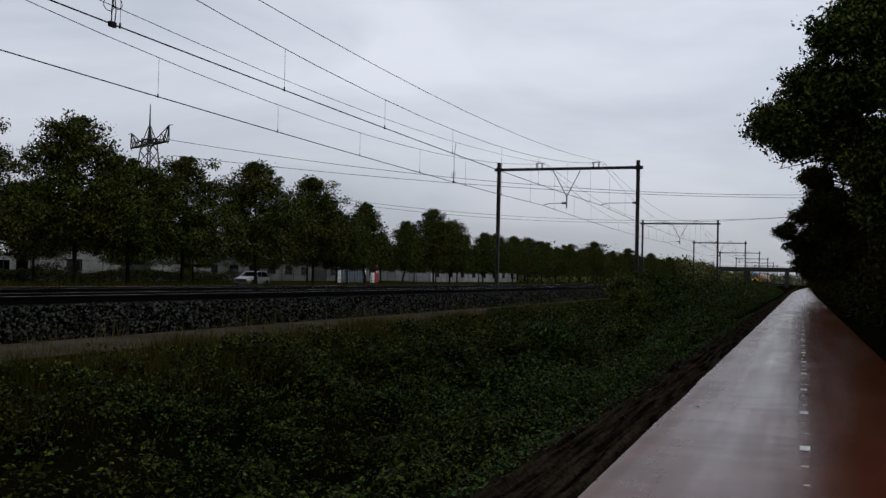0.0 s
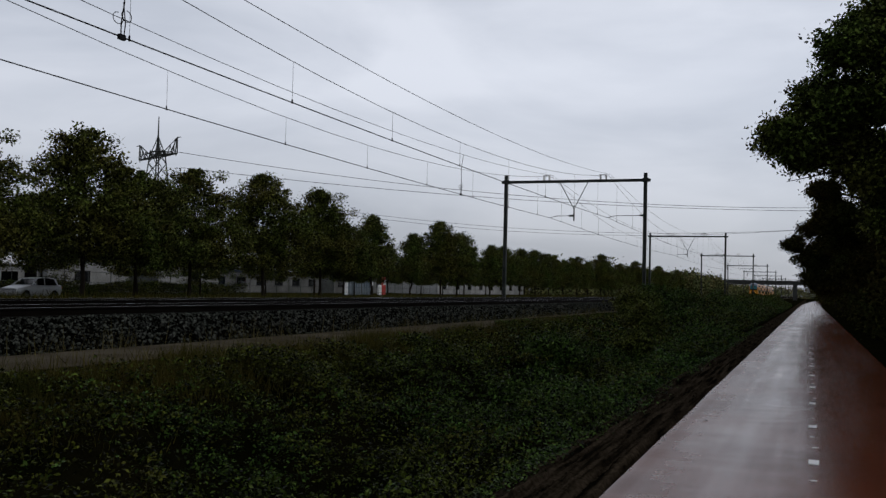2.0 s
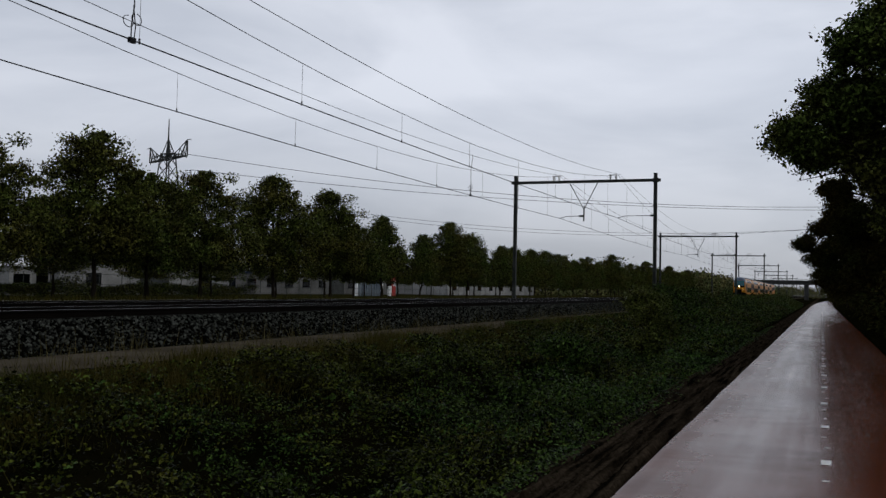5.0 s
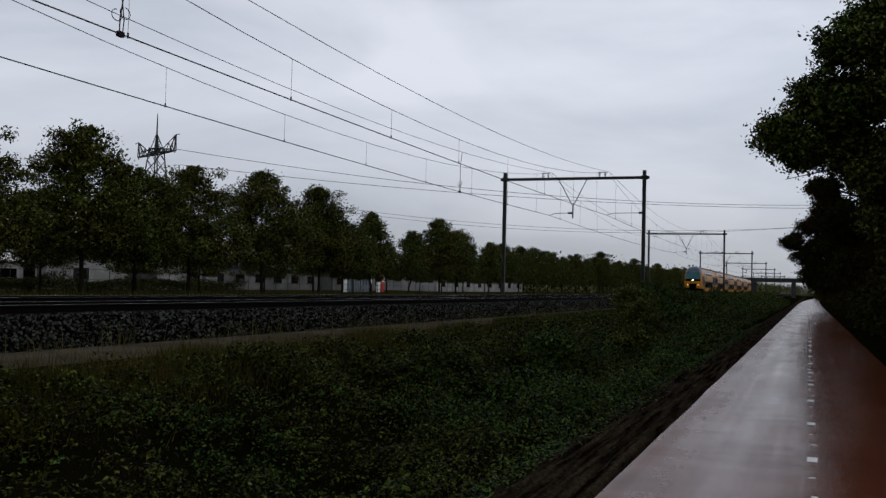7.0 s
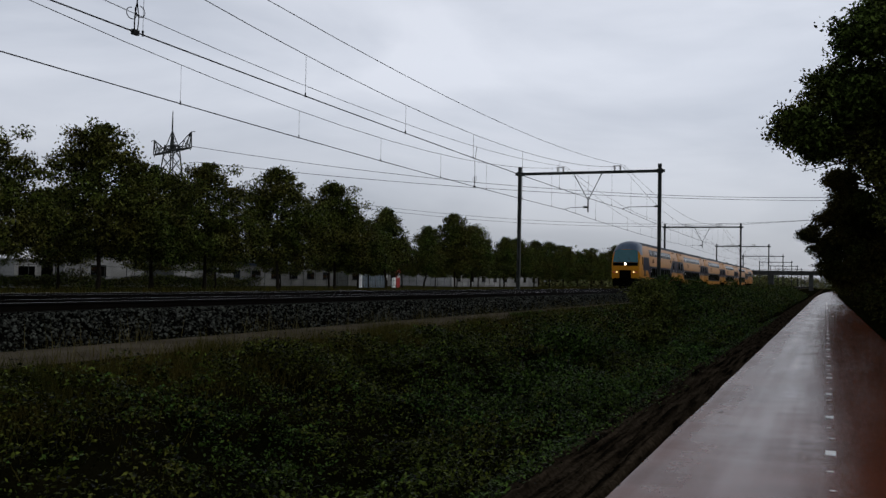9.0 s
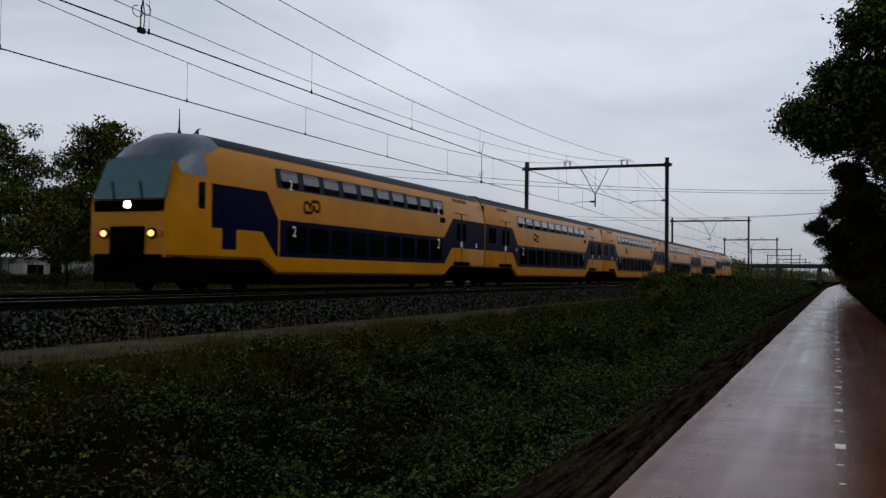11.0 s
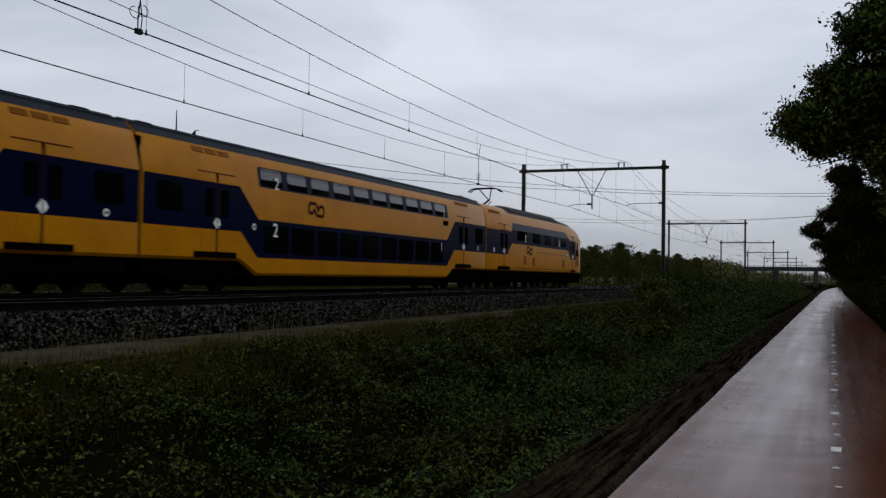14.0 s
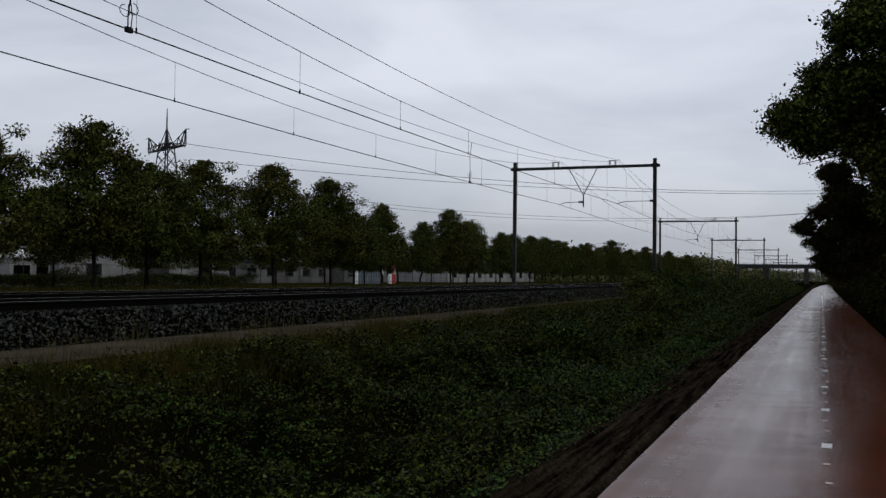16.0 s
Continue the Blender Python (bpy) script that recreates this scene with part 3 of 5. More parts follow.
def emblem(parent, s, z):
    """The operator's mark as plain bent bars."""
    for side in (1, -1):
        bm = bmesh.new()
        for d in (-1, 1):
            pts = [(s - 0.08 * d, z + 0.06 * d), (s - 0.24 * d, z - 0.13 * d), (s - 0.46 * d, z - 0.13 * d), (s - 0.54 * d, z + 0.02 * d), (s - 0.46 * d, z + 0.2 * d), (s - 0.04 * d, z + 0.2 * d), (s + 0.12 * d, z + 0.02 * d)]
            for (a, b), (c, e) in zip(pts, pts[1:]):
                n = math.hypot(c - a, e - b)
                ux, uz = -(e - b) / n * 0.055, (c - a) / n * 0.055
                prism(bm, [(a - ux, b - uz), (c - ux, e - uz), (c + ux, e + uz), (a + ux, b + uz)], side * 1.38, side * (1.394 + 0.001 * d))
        bmesh.ops.recalc_face_normals(bm, faces=bm.faces[:])
        part("emblem", bm, M_DARKMARK, parent, "dark emblem of bent bars")


def bogie(car, s, axles=(-1.3, 1.3)):
    bm = bmesh.new()
    for side in (1, -1):
        prism(bm, [(s - 1.75, 0.55), (s - 1.2, 0.78), (s - 0.6, 0.5), (s + 0.6, 0.5), (s + 1.2, 0.78), (s + 1.75, 0.55), (s + 0.9, 0.36), (s - 0.9, 0.36)], side * 1.02, side * 1.14)
        for a in axles:
            tube(bm, [(side * 1.06, s + a, 0.46), (side * 1.2, s + a, 0.46)], 0.15, 10)
    box(bm, -1.0, 1.0, s - 0.3, s + 0.3, 0.45, 0.85)
    b = part("bogie", bm, M_UNDER, car, "black grimy bogie")
    for a in axles:
        bm = bmesh.new()
        for side in (1, -1):
            tube(bm, [(side * 0.69, s + a, 0.46), (side * 0.72, s + a, 0.46), (side * 0.725, s + a, 0.46), (side * 0.82, s + a, 0.46)], [0.49, 0.49, 0.46, 0.455], 24)
        tube(bm, [(-0.7, s + a, 0.46), (0.7, s + a, 0.46)], 0.08, 8)
        part("wheelset", bm, M_RUST, b, "steel wheelset")


def doors(car, s, zone=1.0, top=3.15):
    """A pair of plug doors round the seam at s, with step, windows and round door button."""
    for d in (-1, 1):
        side_panel("door_leaf", car, rounded(s + min(0.02 * d, 0.72 * d), s + max(0.02 * d, 0.72 * d), 1.82, top - 0.03, 0.05), M_BLUE, 0.010, "blue sliding door leaf")
        side_panel("door_leaf", car, rounded(s + min(0.02 * d, 0.72 * d), s + max(0.02 * d, 0.72 * d), 1.2, 1.76, 0.05), M_YELLOW, 0.010, "yellow lower door leaf")
        side_panel("door_window", car, rounded(s + min(0.16 * d, 0.58 * d), s + max(0.16 * d, 0.58 * d), 2.15, 2.95), M_DULLGLASS, 0.014)
    side_panel("door_seam", car, [(s - 0.032, 1.15), (s + 0.032, 1.15), (s + 0.032, 3.4), (s - 0.032, 3.4)], M_SEAM, 0.013)
    side_panel("door_gutter", car, [(s - 0.9, 3.40), (s + 0.9, 3.40), (s + 0.9, 3.43), (s - 0.9, 3.43)], M_DARKMARK, 0.012, x=1.352)
    side_panel("door_step", car, [(s - 1.05, 1.0), (s + 0.95, 1.0), (s + 0.95, 1.16), (s - 1.05, 1.16)], M_UNDER, 0.05, "black folding step")
    for side in (1, -1):
        bm = bmesh.new()
        prism(bm, [(s - 0.17, 1.98), (s, 1.78), (s + 0.17, 1.98), (s, 2.18)], side * 1.38, side * 1.408)
        bmesh.ops.recalc_face_normals(bm, faces=bm.faces[:])
        part("door_sign", bm, M_WHITE, car, "white diamond sticker")
        bm = bmesh.new()
        prism(bm, [(s - 0.02, 1.7), (s + 0.02, 1.7), (s + 0.02, 2.2), (s - 0.02, 2.2)], side * 1.38, side * 1.411)
        bmesh.ops.recalc_face_normals(bm, faces=bm.faces[:])
        part("door_seam", bm, M_RUBBER, car)


def sticker(car, s, z, r=0.12):
    for side in (1, -1):
        bm = bmesh.new()
        out = [(s + r * math.cos(a), z + r * math.sin(a)) for a in np.linspace(0, 2 * math.pi, 14, endpoint=False)]
        prism(bm, out, side * 1.38, side * 1.405)
        bmesh.ops.recalc_face_normals(bm, faces=bm.faces[:])
        st = part("sticker", bm, M_WHITE, car, "round white sticker")
        bm = bmesh.new()
        out = [(s + 0.5 * r * math.cos(a), z + 0.5 * r * math.sin(a)) for a in np.linspace(0, 2 * math.pi, 10, endpoint=False)]
        prism(bm, out, side * 1.39, side * 1.408)
        bmesh.ops.recalc_face_normals(bm, faces=bm.faces[:])
        part("sticker_centre", bm, M_BLUE, st)


def vents(car, s):
    for side in (1, -1):
        for k in range(3):
            bm = bmesh.new()
            a = s + 0.62 * k
            rings = []
            for off in (-0.02, 0.02):
                rings.append([(side * (1.27 - 0.14 * t + off), y, 3.87 + 0.3 * t + off * 0.4) for y, t in ((a, 0.25), (a + 0.5, 0.25), (a + 0.5, 0.75), (a, 0.75))])
            loft(bm, rings)
            part("roof_vent", bm, M_ORANGE, car, "grimy orange roof vent")


def car_frame(car, s0, s1):
    bm = bmesh.new()
    box(bm, -1.2, 1.2, s0, s1, 0.5, 0.95)
    box(bm, -0.5, 0.5, s0, s1, 0.25, 0.5)
    for a in (s0 + 0.5, s1 - 0.5):
        for x in (-0.85, 0.85):
            tube(bm, [(x, a - 0.6, 1.05), (x, a + 0.6, 1.05)], 0.2, 10)
    return part("underframe", bm, M_UNDER, car, "black underframe")


def deck_side(car, a, b, klass, far_klass, mark=None, vent=None):
    """Blue bands, windows and lettering of the two decks; a, b: where the low floor begins and ends."""
    side_panel("window_band", car, [(a, 1.05), (b, 1.05), (b, 2.22), (a, 2.22)], M_BLUE, 0.006, "dark blue lower window band")
    n = 9
    step = (b - a - 0.5) / n
    for k in range(n):
        side_panel("lower_window", car, rounded(a + 0.3 + k * step, a + 0.3 + k * step + step - 0.24, 1.20, 2.06, 0.08), M_DULLGLASS, 0.011)
    slanted_panel("upper_window_band", car, rounded(a, b + 0.2, 3.22, 3.86, 0.08), M_BLUE, 0.006, "dark blue upper window band")
    n = 10
    step = (b + 0.2 - a - 0.1) / n
    for k in range(n):
        slanted_panel("upper_window", car, rounded(a + 0.14 + k * step, a + 0.14 + k * step + step - 0.36, 3.47, 3.82, 0.10), M_DARKGLASS, 0.011)
        # Lower part of each pane, blackened for the dark it reflects.
        side_panel("upper_window_foot", car, rounded(a + 0.14 + k * step, a + 0.14 + k * step + step - 0.36, 3.25, 3.47, 0.04), M_DULLGLASS, 0.008, x=1.375, thick=0.04)
    # Added pale strip that draws a motion streak; the body has no such part.
    side_panel("motion_streak", car, [(a + 7.0, 2.235), (b - 0.1, 2.235), (b - 0.1, 2.265), (a + 7.0, 2.265)], M_STREAK, 0.008)
    for side in (1, -1):
        digit(klass, car, a + 0.8, 1.72, 0.62, side)
        digit(far_klass, car, b - 0.75, 1.72, 0.5, side)
        digit(klass, car, a + 0.85, 3.22, 0.52, side, 1.405)
        digit(far_klass, car, b - 0.5, 3.22, 0.45, side, 1.405)
    emblem(car, mark or a + 3.55, 2.76)
    v = vent or b - 0.45
    side_panel("grille", car, [(v, 2.88), (v + 0.6, 2.88), (v + 0.6, 3.1), (v, 3.1)], M_UNDER, 0.01, "dark ventilation grille")


CAR = 26.5


def coach(klass, far_klass):
    """A middle carriage; its origin at rail height, at its rear end, running ahead to -s."""
    car = tagged(new("railway_carriage"), "yellow double-deck train carriage with dark blue window bands", "train carriage", "carriages of the train")
    bm = bmesh.new()
    st = [(0.06, 0.92, 0.985), (0.14, 0.92, 1.0), (4.5, 0.92, 1.0), (5.4, 0.5, 1.0), (21.1, 0.5, 1.0), (22.0, 0.92, 1.0), (26.36, 0.92, 1.0), (26.44, 0.92, 0.985)]
    loft(bm, [ring(s, shell(b, 1.39 * w, w)) for s, b, w in st])
    part("body", bm, M_YELLOW, car, "", True)
    bm = bmesh.new()
    roof = [(1.135, 4.165), (0.86, 4.425), (0.455, 4.565), (0, 4.607), (-0.455, 4.565), (-0.86, 4.425), (-1.135, 4.165)]
    loft(bm, [[(x, s, z) for x, z in roof] + [(x * 0.97, s, z - 0.03) for x, z in roof[::-1]] for s in (0.08, 26.42)])
    for x in (-0.86, -0.46, 0.46, 0.86):
        z = 4.425 if abs(x) > 0.5 else 4.562
        box(bm, x - 0.018, x + 0.018, 0.1, 26.4, z - 0.02, z + 0.022)
    for y in (0.9, 25.0):
        box(bm, -0.45, 0.45, y, y + 0.6, 4.57, 4.62)
    part("roof", bm, M_ROOF, car, "slate-blue roof skin", True)
    for f in (lambda s: s, lambda s: 26.5 - s):
        o = [(f(0.1), 1.8), (f(0.1), 3.14), (f(4.4), 3.14), (f(5.46), 2.22), (f(5.46), 1.05), (f(5.40), 1.05), (f(4.5), 1.8)]
        side_panel("end_band", car, o if f(0) == 0 else o[::-1], M_BLUE, 0.005, "dark blue band round the doors")
        doors(car, f(3.29))
        sticker(car, 5.2 if f(0) == 0 else f(1.25), 1.98, 0.1)
        side_panel("vestibule_window", car, rounded(min(f(0.6), f(1.7)), max(f(0.6), f(1.7)), 2.2, 2.98), M_DULLGLASS, 0.010)
        vents(car, f(3.2) - 0.9)
        bogie(car, f(2.9))
    deck_side(car, 5.46, 21.04, klass, far_klass)
    bm = bmesh.new()
    # Black box added to fill the dark space under the low floor.
    box(bm, -1.3, 1.3, 5.5, 21.0, 0.16, 0.5, 0.05)
    part("skirt", bm, M_UNDER, car, "added black box filling the dark under the floor")
    car_frame(car, 0.3, 26.2)
    bm = bmesh.new()
    loft(bm, [[(-w, y, 1.24 - 0.2 * w), (w, y, 1.24 - 0.2 * w), (w, y, 2.75 + w), (-w, y, 2.75 + w)] for y, w in ((-0.1, 1.22), (-0.06, 1.3), (-0.02, 1.24), (0.02, 1.3), (0.06, 1.24), (0.1, 1.28))])
    part("gangway_bellows", bm, M_RUBBER, car, "black gangway bellows")
    return car


def motor_car():
    """The power car at the tail; origin at its inner end, nose at s = 20.8."""
    car = tagged(new("power_car"), "yellow electric power car with blue band and raised pantograph", "train carriage", "carriages of the train")
    bm = bmesh.new()
    st = [(0.06, 1.37, 0.92), (0.16, 1.39, 0.93), (4.2, 1.39, 0.93), (14.5, 1.39, 0.93), (16.4, 1.39, 0.91), (18.0, 1.385, 0.85), (19.0, 1.36, 0.75), (19.8, 1.31, 0.61), (20.3, 1.25, 0.48), (20.6, 1.18, 0.38)]
    loft(bm, [ring(s, shell(0.92, w, k)) for s, w, k in st])
    for f in bm.faces:
        f.normal_update()
        c = f.calc_center_median()
        f.material_index = 1 if abs(f.normal.z) > 0.4 and c.y > 4.2 and c.z > 3 and abs(c.x) < 1.02 else 0
    part("body", bm, [M_YELLOW, M_ROOF], car, "", True)
    bm = bmesh.new()
    loft(bm, [[(x * w, s, 4.22 + z * h) for x, z in ((1.02, 0), (0.96, 0.14), (0.72, 0.32), (0.3, 0.38), (-0.3, 0.38), (-0.72, 0.32), (-0.96, 0.14), (-1.02, 0))] for s, w, h in ((4.3, 0.8, 0.4), (5.1, 1.0, 1.0), (14.6, 1.0, 1.0), (15.6, 0.9, 0.75), (16.4, 0.75, 0.1))])
    housing = part("roof_housing", bm, M_HOUSING, car, "dark long roof housing with louvred flanks")
    for side in (1, -1):
        for k in range(10):
            bm = bmesh.new()
            loft(bm, [[(side * (0.985 - 0.03 * j), y, 4.245 + 0.045 * j), (side * (1.015 - 0.03 * j), y, 4.235 + 0.045 * j), (side * (1.0 - 0.03 * j), y, 4.26 + 0.045 * j)] for j in (0,) for y in (5.3 + 0.92 * k, 6.1 + 0.92 * k)])
            part("louvre", bm, M_RUBBER, housing)
    side_panel("end_band", car, [(0.1, 1.8), (0.1, 3.08), (4.1, 3.08), (4.25, 3.18), (4.25, 2.44), (3.35, 1.8)], M_BLUE, 0.005, "dark blue band round the door")
    side_panel("window_band", car, [(4.25, 2.44), (4.25, 3.2), (16.6, 3.2), (16.8, 3.1), (18.46, 3.08), (18.46, 1.84), (17.2, 1.84), (16.3, 2.42)], M_BLUE, 0.005, "dark blue window band")
    for side in (1, -1):
        bm = bmesh.new()
        loft(bm, [[(side * (1.39 - 0.12 * t + off), s, 3.2 + 0.62 * t + off * 0.18) for s, t in ((4.25, 0.0), (16.55, 0.0), (15.9, 0.62), (4.5, 0.62))] for off in (-0.03, 0.008)])
        part("upper_band", bm, M_BLUE, car)
    for a, b in ((5.2, 7.0), (8.2, 9.8), (10.6, 12.2), (13.0, 13.8), (14.5, 15.8)):
        side_panel("window", car, rounded(a, b, 2.62, 3.18), M_DULLGLASS, 0.011)
    doors(car, 2.86)
    sticker(car, 1.2, 2.0)
    # driver's door, rail and window
    side_panel("cab_door", car, rounded(17.0, 18.40, 1.87, 3.05, 0.06), M_BLUE, 0.009, "blue cab door")
    side_panel("cab_step", car, [(17.15, 1.0), (18.25, 1.0), (18.25, 1.13), (17.15, 1.13)], M_UNDER, 0.05, "black cab step")
    side_panel("door_sign", car, [(17.48, 2.02), (17.7, 1.82), (17.92, 2.02), (17.7, 2.22)], M_WHITE, 0.012, "white diamond sticker")
    for d in (-1, 1):
        side_panel("door_window", car, rounded(17.7 + min(0.12 * d, 0.42 * d), 17.7 + max(0.12 * d, 0.42 * d), 2.28, 2.96), M_DULLGLASS, 0.013)
    side_panel("cab_door_seam", car, [(17.67, 1.15), (17.73, 1.15), (17.73, 3.38), (17.67, 3.38)], M_SEAM, 0.015, x=1.388)
    side_panel("door_gutter", car, [(17.1, 3.38), (18.3, 3.36), (18.3, 3.39), (17.1, 3.41)], M_DARKMARK, 0.014, x=1.355)
    side_panel("door_gutter", car, [(18.75, 3.22), (19.45, 3.2), (19.45, 3.23), (18.75, 3.25)], M_DARKMARK, 0.02, x=1.37)
    sticker(car, 16.3, 2.12, 0.09)
    side_panel("cab_window", car, rounded(18.86, 19.14, 2.05, 3.05, 0.13), M_DULLGLASS, 0.004, x=1.375)
    side_panel("handrail", car, [(18.62, 1.35), (18.66, 1.35), (18.66, 2.55), (18.62, 2.55)], M_SEAM, 0.03, x=1.378)
    side_panel("handrail", car, [(19.26, 1.35), (19.30, 1.35), (19.30, 2.5), (19.26, 2.5)], M_SEAM, 0.03, x=1.36)
    for s, z in ((6.5, 1.3), (8.2, 1.25), (15.0, 1.25)):
        side_panel("side_grille", car, [(s, z), (s + 0.45, z), (s + 0.45, z + 0.5), (s, z + 0.5)], M_ORANGE, 0.008, "grimy orange side grille")
    side_panel("body_seam", car, [(4.4, 1.08), (17.0, 1.08), (17.0, 1.11), (4.4, 1.11)], M_DARKMARK, 0.006)
    side_panel("body_seam", car, [(8.9, 2.08), (16.8, 2.02), (16.8, 2.04), (8.9, 2.1)], M_DARKMARK, 0.006)
    for side in (1, -1):
        digit("2", car, 6.6, 2.62, 0.55, side)
        digit("2", car, 14.0, 2.62, 0.5, side)
    emblem(car, 7.6, 2.12)
    # front: windscreen, tail lamps and buffer skirt
    bm = bmesh.new()
    loft(bm, [[(x, s, z) for x, s, z in ((-0.95, 20.62, 2.35), (0.95, 20.66, 2.35), (0.9, 20.4, 3.25), (-0.9, 20.4, 3.25))], [(x, s, z) for x, s, z in ((-0.95, 20.69, 2.35), (0.95, 20.69, 2.35), (0.9, 20.43, 3.26), (-0.9, 20.43, 3.26))]])
    part("windscreen", bm, M_DARKGLASS, car, "dark windscreen")
    bm = bmesh.new()
    loft(bm, [[(x * w, s, z) for x, z in ((-1.3, 0.25), (1.3, 0.25), (1.3, 0.92), (-1.3, 0.92))] for s, w in ((18.9, 1.0), (20.2, 0.95), (20.75, 0.8))])
    part("buffer_skirt", bm, M_UNDER, car, "black buffer skirt")
    bogie(car, 3.4, (-1.4, 0, 1.4))
    bogie(car, 10.2, (-1.4, 0, 1.4))
    bogie(car, 16.8, (-1.4, 0, 1.4))
    car_frame(car, 0.3, 20.0)
    vents(car, 0.8)
    # pantograph
    pan = new("pantograph")
    pan.parent = car
    pan.location = (0, 1.75, -0.1)
    tagged(pan, "raised single-arm pantograph touching the wire")
    bm = bmesh.new()
    for x in (-0.55, 0.55):
        tube(bm, [(x, 0.4, 4.42), (x, 3.0, 4.42)], 0.05, 6)
        for s in (0.5, 2.9):
            tube(bm, [(x, s, 4.2), (x, s, 4.42)], 0.09, 8)
    for s in (0.5, 2.9):
        tube(bm, [(-0.55, s, 4.42), (0.55, s, 4.42)], 0.05, 6)
    part("base_frame", bm, M_UNDER, pan)
    bm = bmesh.new()
    tube(bm, [(0, 1.0, 4.45), (0, 2.55, 4.95)], [0.07, 0.05], 8)
    tube(bm, [(0.25, 1.2, 4.45), (0.15, 2.5, 4.88)], 0.025, 6)
    part("lower_arm", bm, M_UNDER, pan)
    bm = bmesh.new()
    tube(bm, [(0, 2.6, 4.92), (0.35, 1.9, 5.5)], 0.03, 6)
    tube(bm, [(0, 2.6, 4.92), (-0.35, 1.9, 5.5)], 0.03, 6)
    part("upper_arm", bm, M_UNDER, pan)
    bm = bmesh.new()
    for s in (1.72, 2.08):
        tube(bm, [(-0.95, s, 5.34), (-0.72, s, 5.5), (-0.5, s, 5.54), (0.5, s, 5.54), (0.72, s, 5.5), (0.95, s, 5.34)], 0.035, 6)
    for x in (-0.4, 0.4):
        tube(bm, [(x, 1.7, 5.52), (x, 2.1, 5.52)], 0.025, 6)
    part("collector_head", bm, M_UNDER, pan)
    return car


def cab_car():
    """The leading control carriage; inner end at s = 0, front at s = 24.9, built towards +s."""
    car = tagged(new("control_car"), "yellow double-deck control carriage with lit headlamps and wide windscreen", "train carriage", "carriages of the train")
    bm = bmesh.new()
    st = [(0.06, 0.92, 0.985, 0.985, 9), (0.14, 0.92, 1, 1, 9), (4.5, 0.92, 1, 1, 9), (5.4, 0.5, 1, 1, 9), (19.4, 0.5, 1, 1, 9), (20.3, 0.92, 1, 1, 9), (22.3, 0.92, 1, 1, 9),
          (23.2, 0.92, 0.99, 0.93, 9), (23.8, 0.92, 0.97, 0.72, 9), (24.2, 0.92, 0.95, 0.38, 9), (24.62, 0.92, 0.94, 0.1, 2.62), (24.72, 0.92, 0.92, 0.1, 2.42)]
    loft(bm, [ring(s, [(x, min(z, top)) for x, z in shell(b, 1.39 * w, k)]) for s, b, w, k, top in st])
    part("body", bm, M_YELLOW, car, "", True)
    bm = bmesh.new()
    rings = []
    for s, k, w in ((0.3, 1, 1), (22.3, 1, 1), (23.2, 0.93, 0.99), (23.8, 0.72, 0.97), (24.21, 0.38, 0.95)):
        sec = [(x * w * 1.006, 3.2 + (z - 3.2) * k + 0.008) for x, z in ((1.39, 3.2), (1.27, 3.87), (1.13, 4.17), (0.85, 4.42), (0.45, 4.56), (0, 4.6))]
        if s < 22.5:
            sec[0] = sec[1] = sec[2]
        rings.append([(x, s, z) for x, z in sec] + [(-x, s, z) for x, z in sec[::-1][1:]])
    loft(bm, rings, closed=False, caps=False)
    for f in bm.faces:
        f.material_index = 1 if f.calc_center_median().y > 22.4 else 0
    part("roof", bm, [M_ROOF, M_SKY_CAP], car, "slate-blue roof skin, sky reflection painted paler over the cab", True)
    o = [(0.1, 1.8), (0.1, 3.14), (4.4, 3.14), (5.46, 2.22), (5.46, 1.05), (5.40, 1.05), (4.5, 1.8)]
    side_panel("end_band", car, o, M_BLUE, 0.005, "dark blue band round the doors")
    side_panel("cab_band", car, [(19.4, 1.05), (19.4, 2.22), (20.1, 3.05), (22.9, 3.05), (22.9, 1.8), (20.3, 1.8), (19.5, 1.05)], M_BLUE, 0.005, "dark blue band behind the cab")
    doors(car, 3.29)
    side_panel("cab_door", car, rounded(21.7, 22.4, 1.2, 3.0, 0.06), M_BLUE, 0.012, "dark cab door")
    side_panel("cab_window", car, rounded(23.1, 23.5, 2.3, 3.05), M_DARKGLASS, 0.004, x=1.372)
    deck_side(car, 5.46, 19.3, "2", "2", mark=17.3, vent=5.35)
    sticker(car, 1.25, 1.98, 0.1)
    bm = bmesh.new()
    # The same added black filling below the floor.
    box(bm, -1.3, 1.3, 5.5, 19.3, 0.16, 0.5, 0.05)
    part("skirt", bm, M_UNDER, car, "added black box filling the dark under the floor")
    vents(car, 2.3)
    bogie(car, 2.9)
    bogie(car, 21.8)
    car_frame(car, 0.3, 24.0)
    bm = bmesh.new()
    outer = [(-1.2, 24.70, 2.48), (1.2, 24.70, 2.48), (1.1, 24.28, 3.56), (0.8, 24.24, 3.68), (-0.8, 24.24, 3.68), (-1.1, 24.28, 3.56)]
    loft(bm, [outer, [(x, s + 0.07, z + 0.02) for x, s, z in outer]])
    screen = part("windscreen", bm, M_SCREEN, car, "wide greenish windscreen")
    for x in (-0.5, 0.45):
        bm = bmesh.new()
        tube(bm, [(x, 24.79, 2.5), (x + 0.25, 24.62, 3.0)], 0.018, 5)
        part("wiper", bm, M_RUBBER, screen)
    bm = bmesh.new()
    loft(bm, [[(x, s, z) for x, z in ((-1.16, 2.16), (1.16, 2.16), (1.2, 2.46), (-1.2, 2.46))] for s in (24.6, 24.745)])
    part("front_mask", bm, M_UNDER, car, "black band under the windscreen")
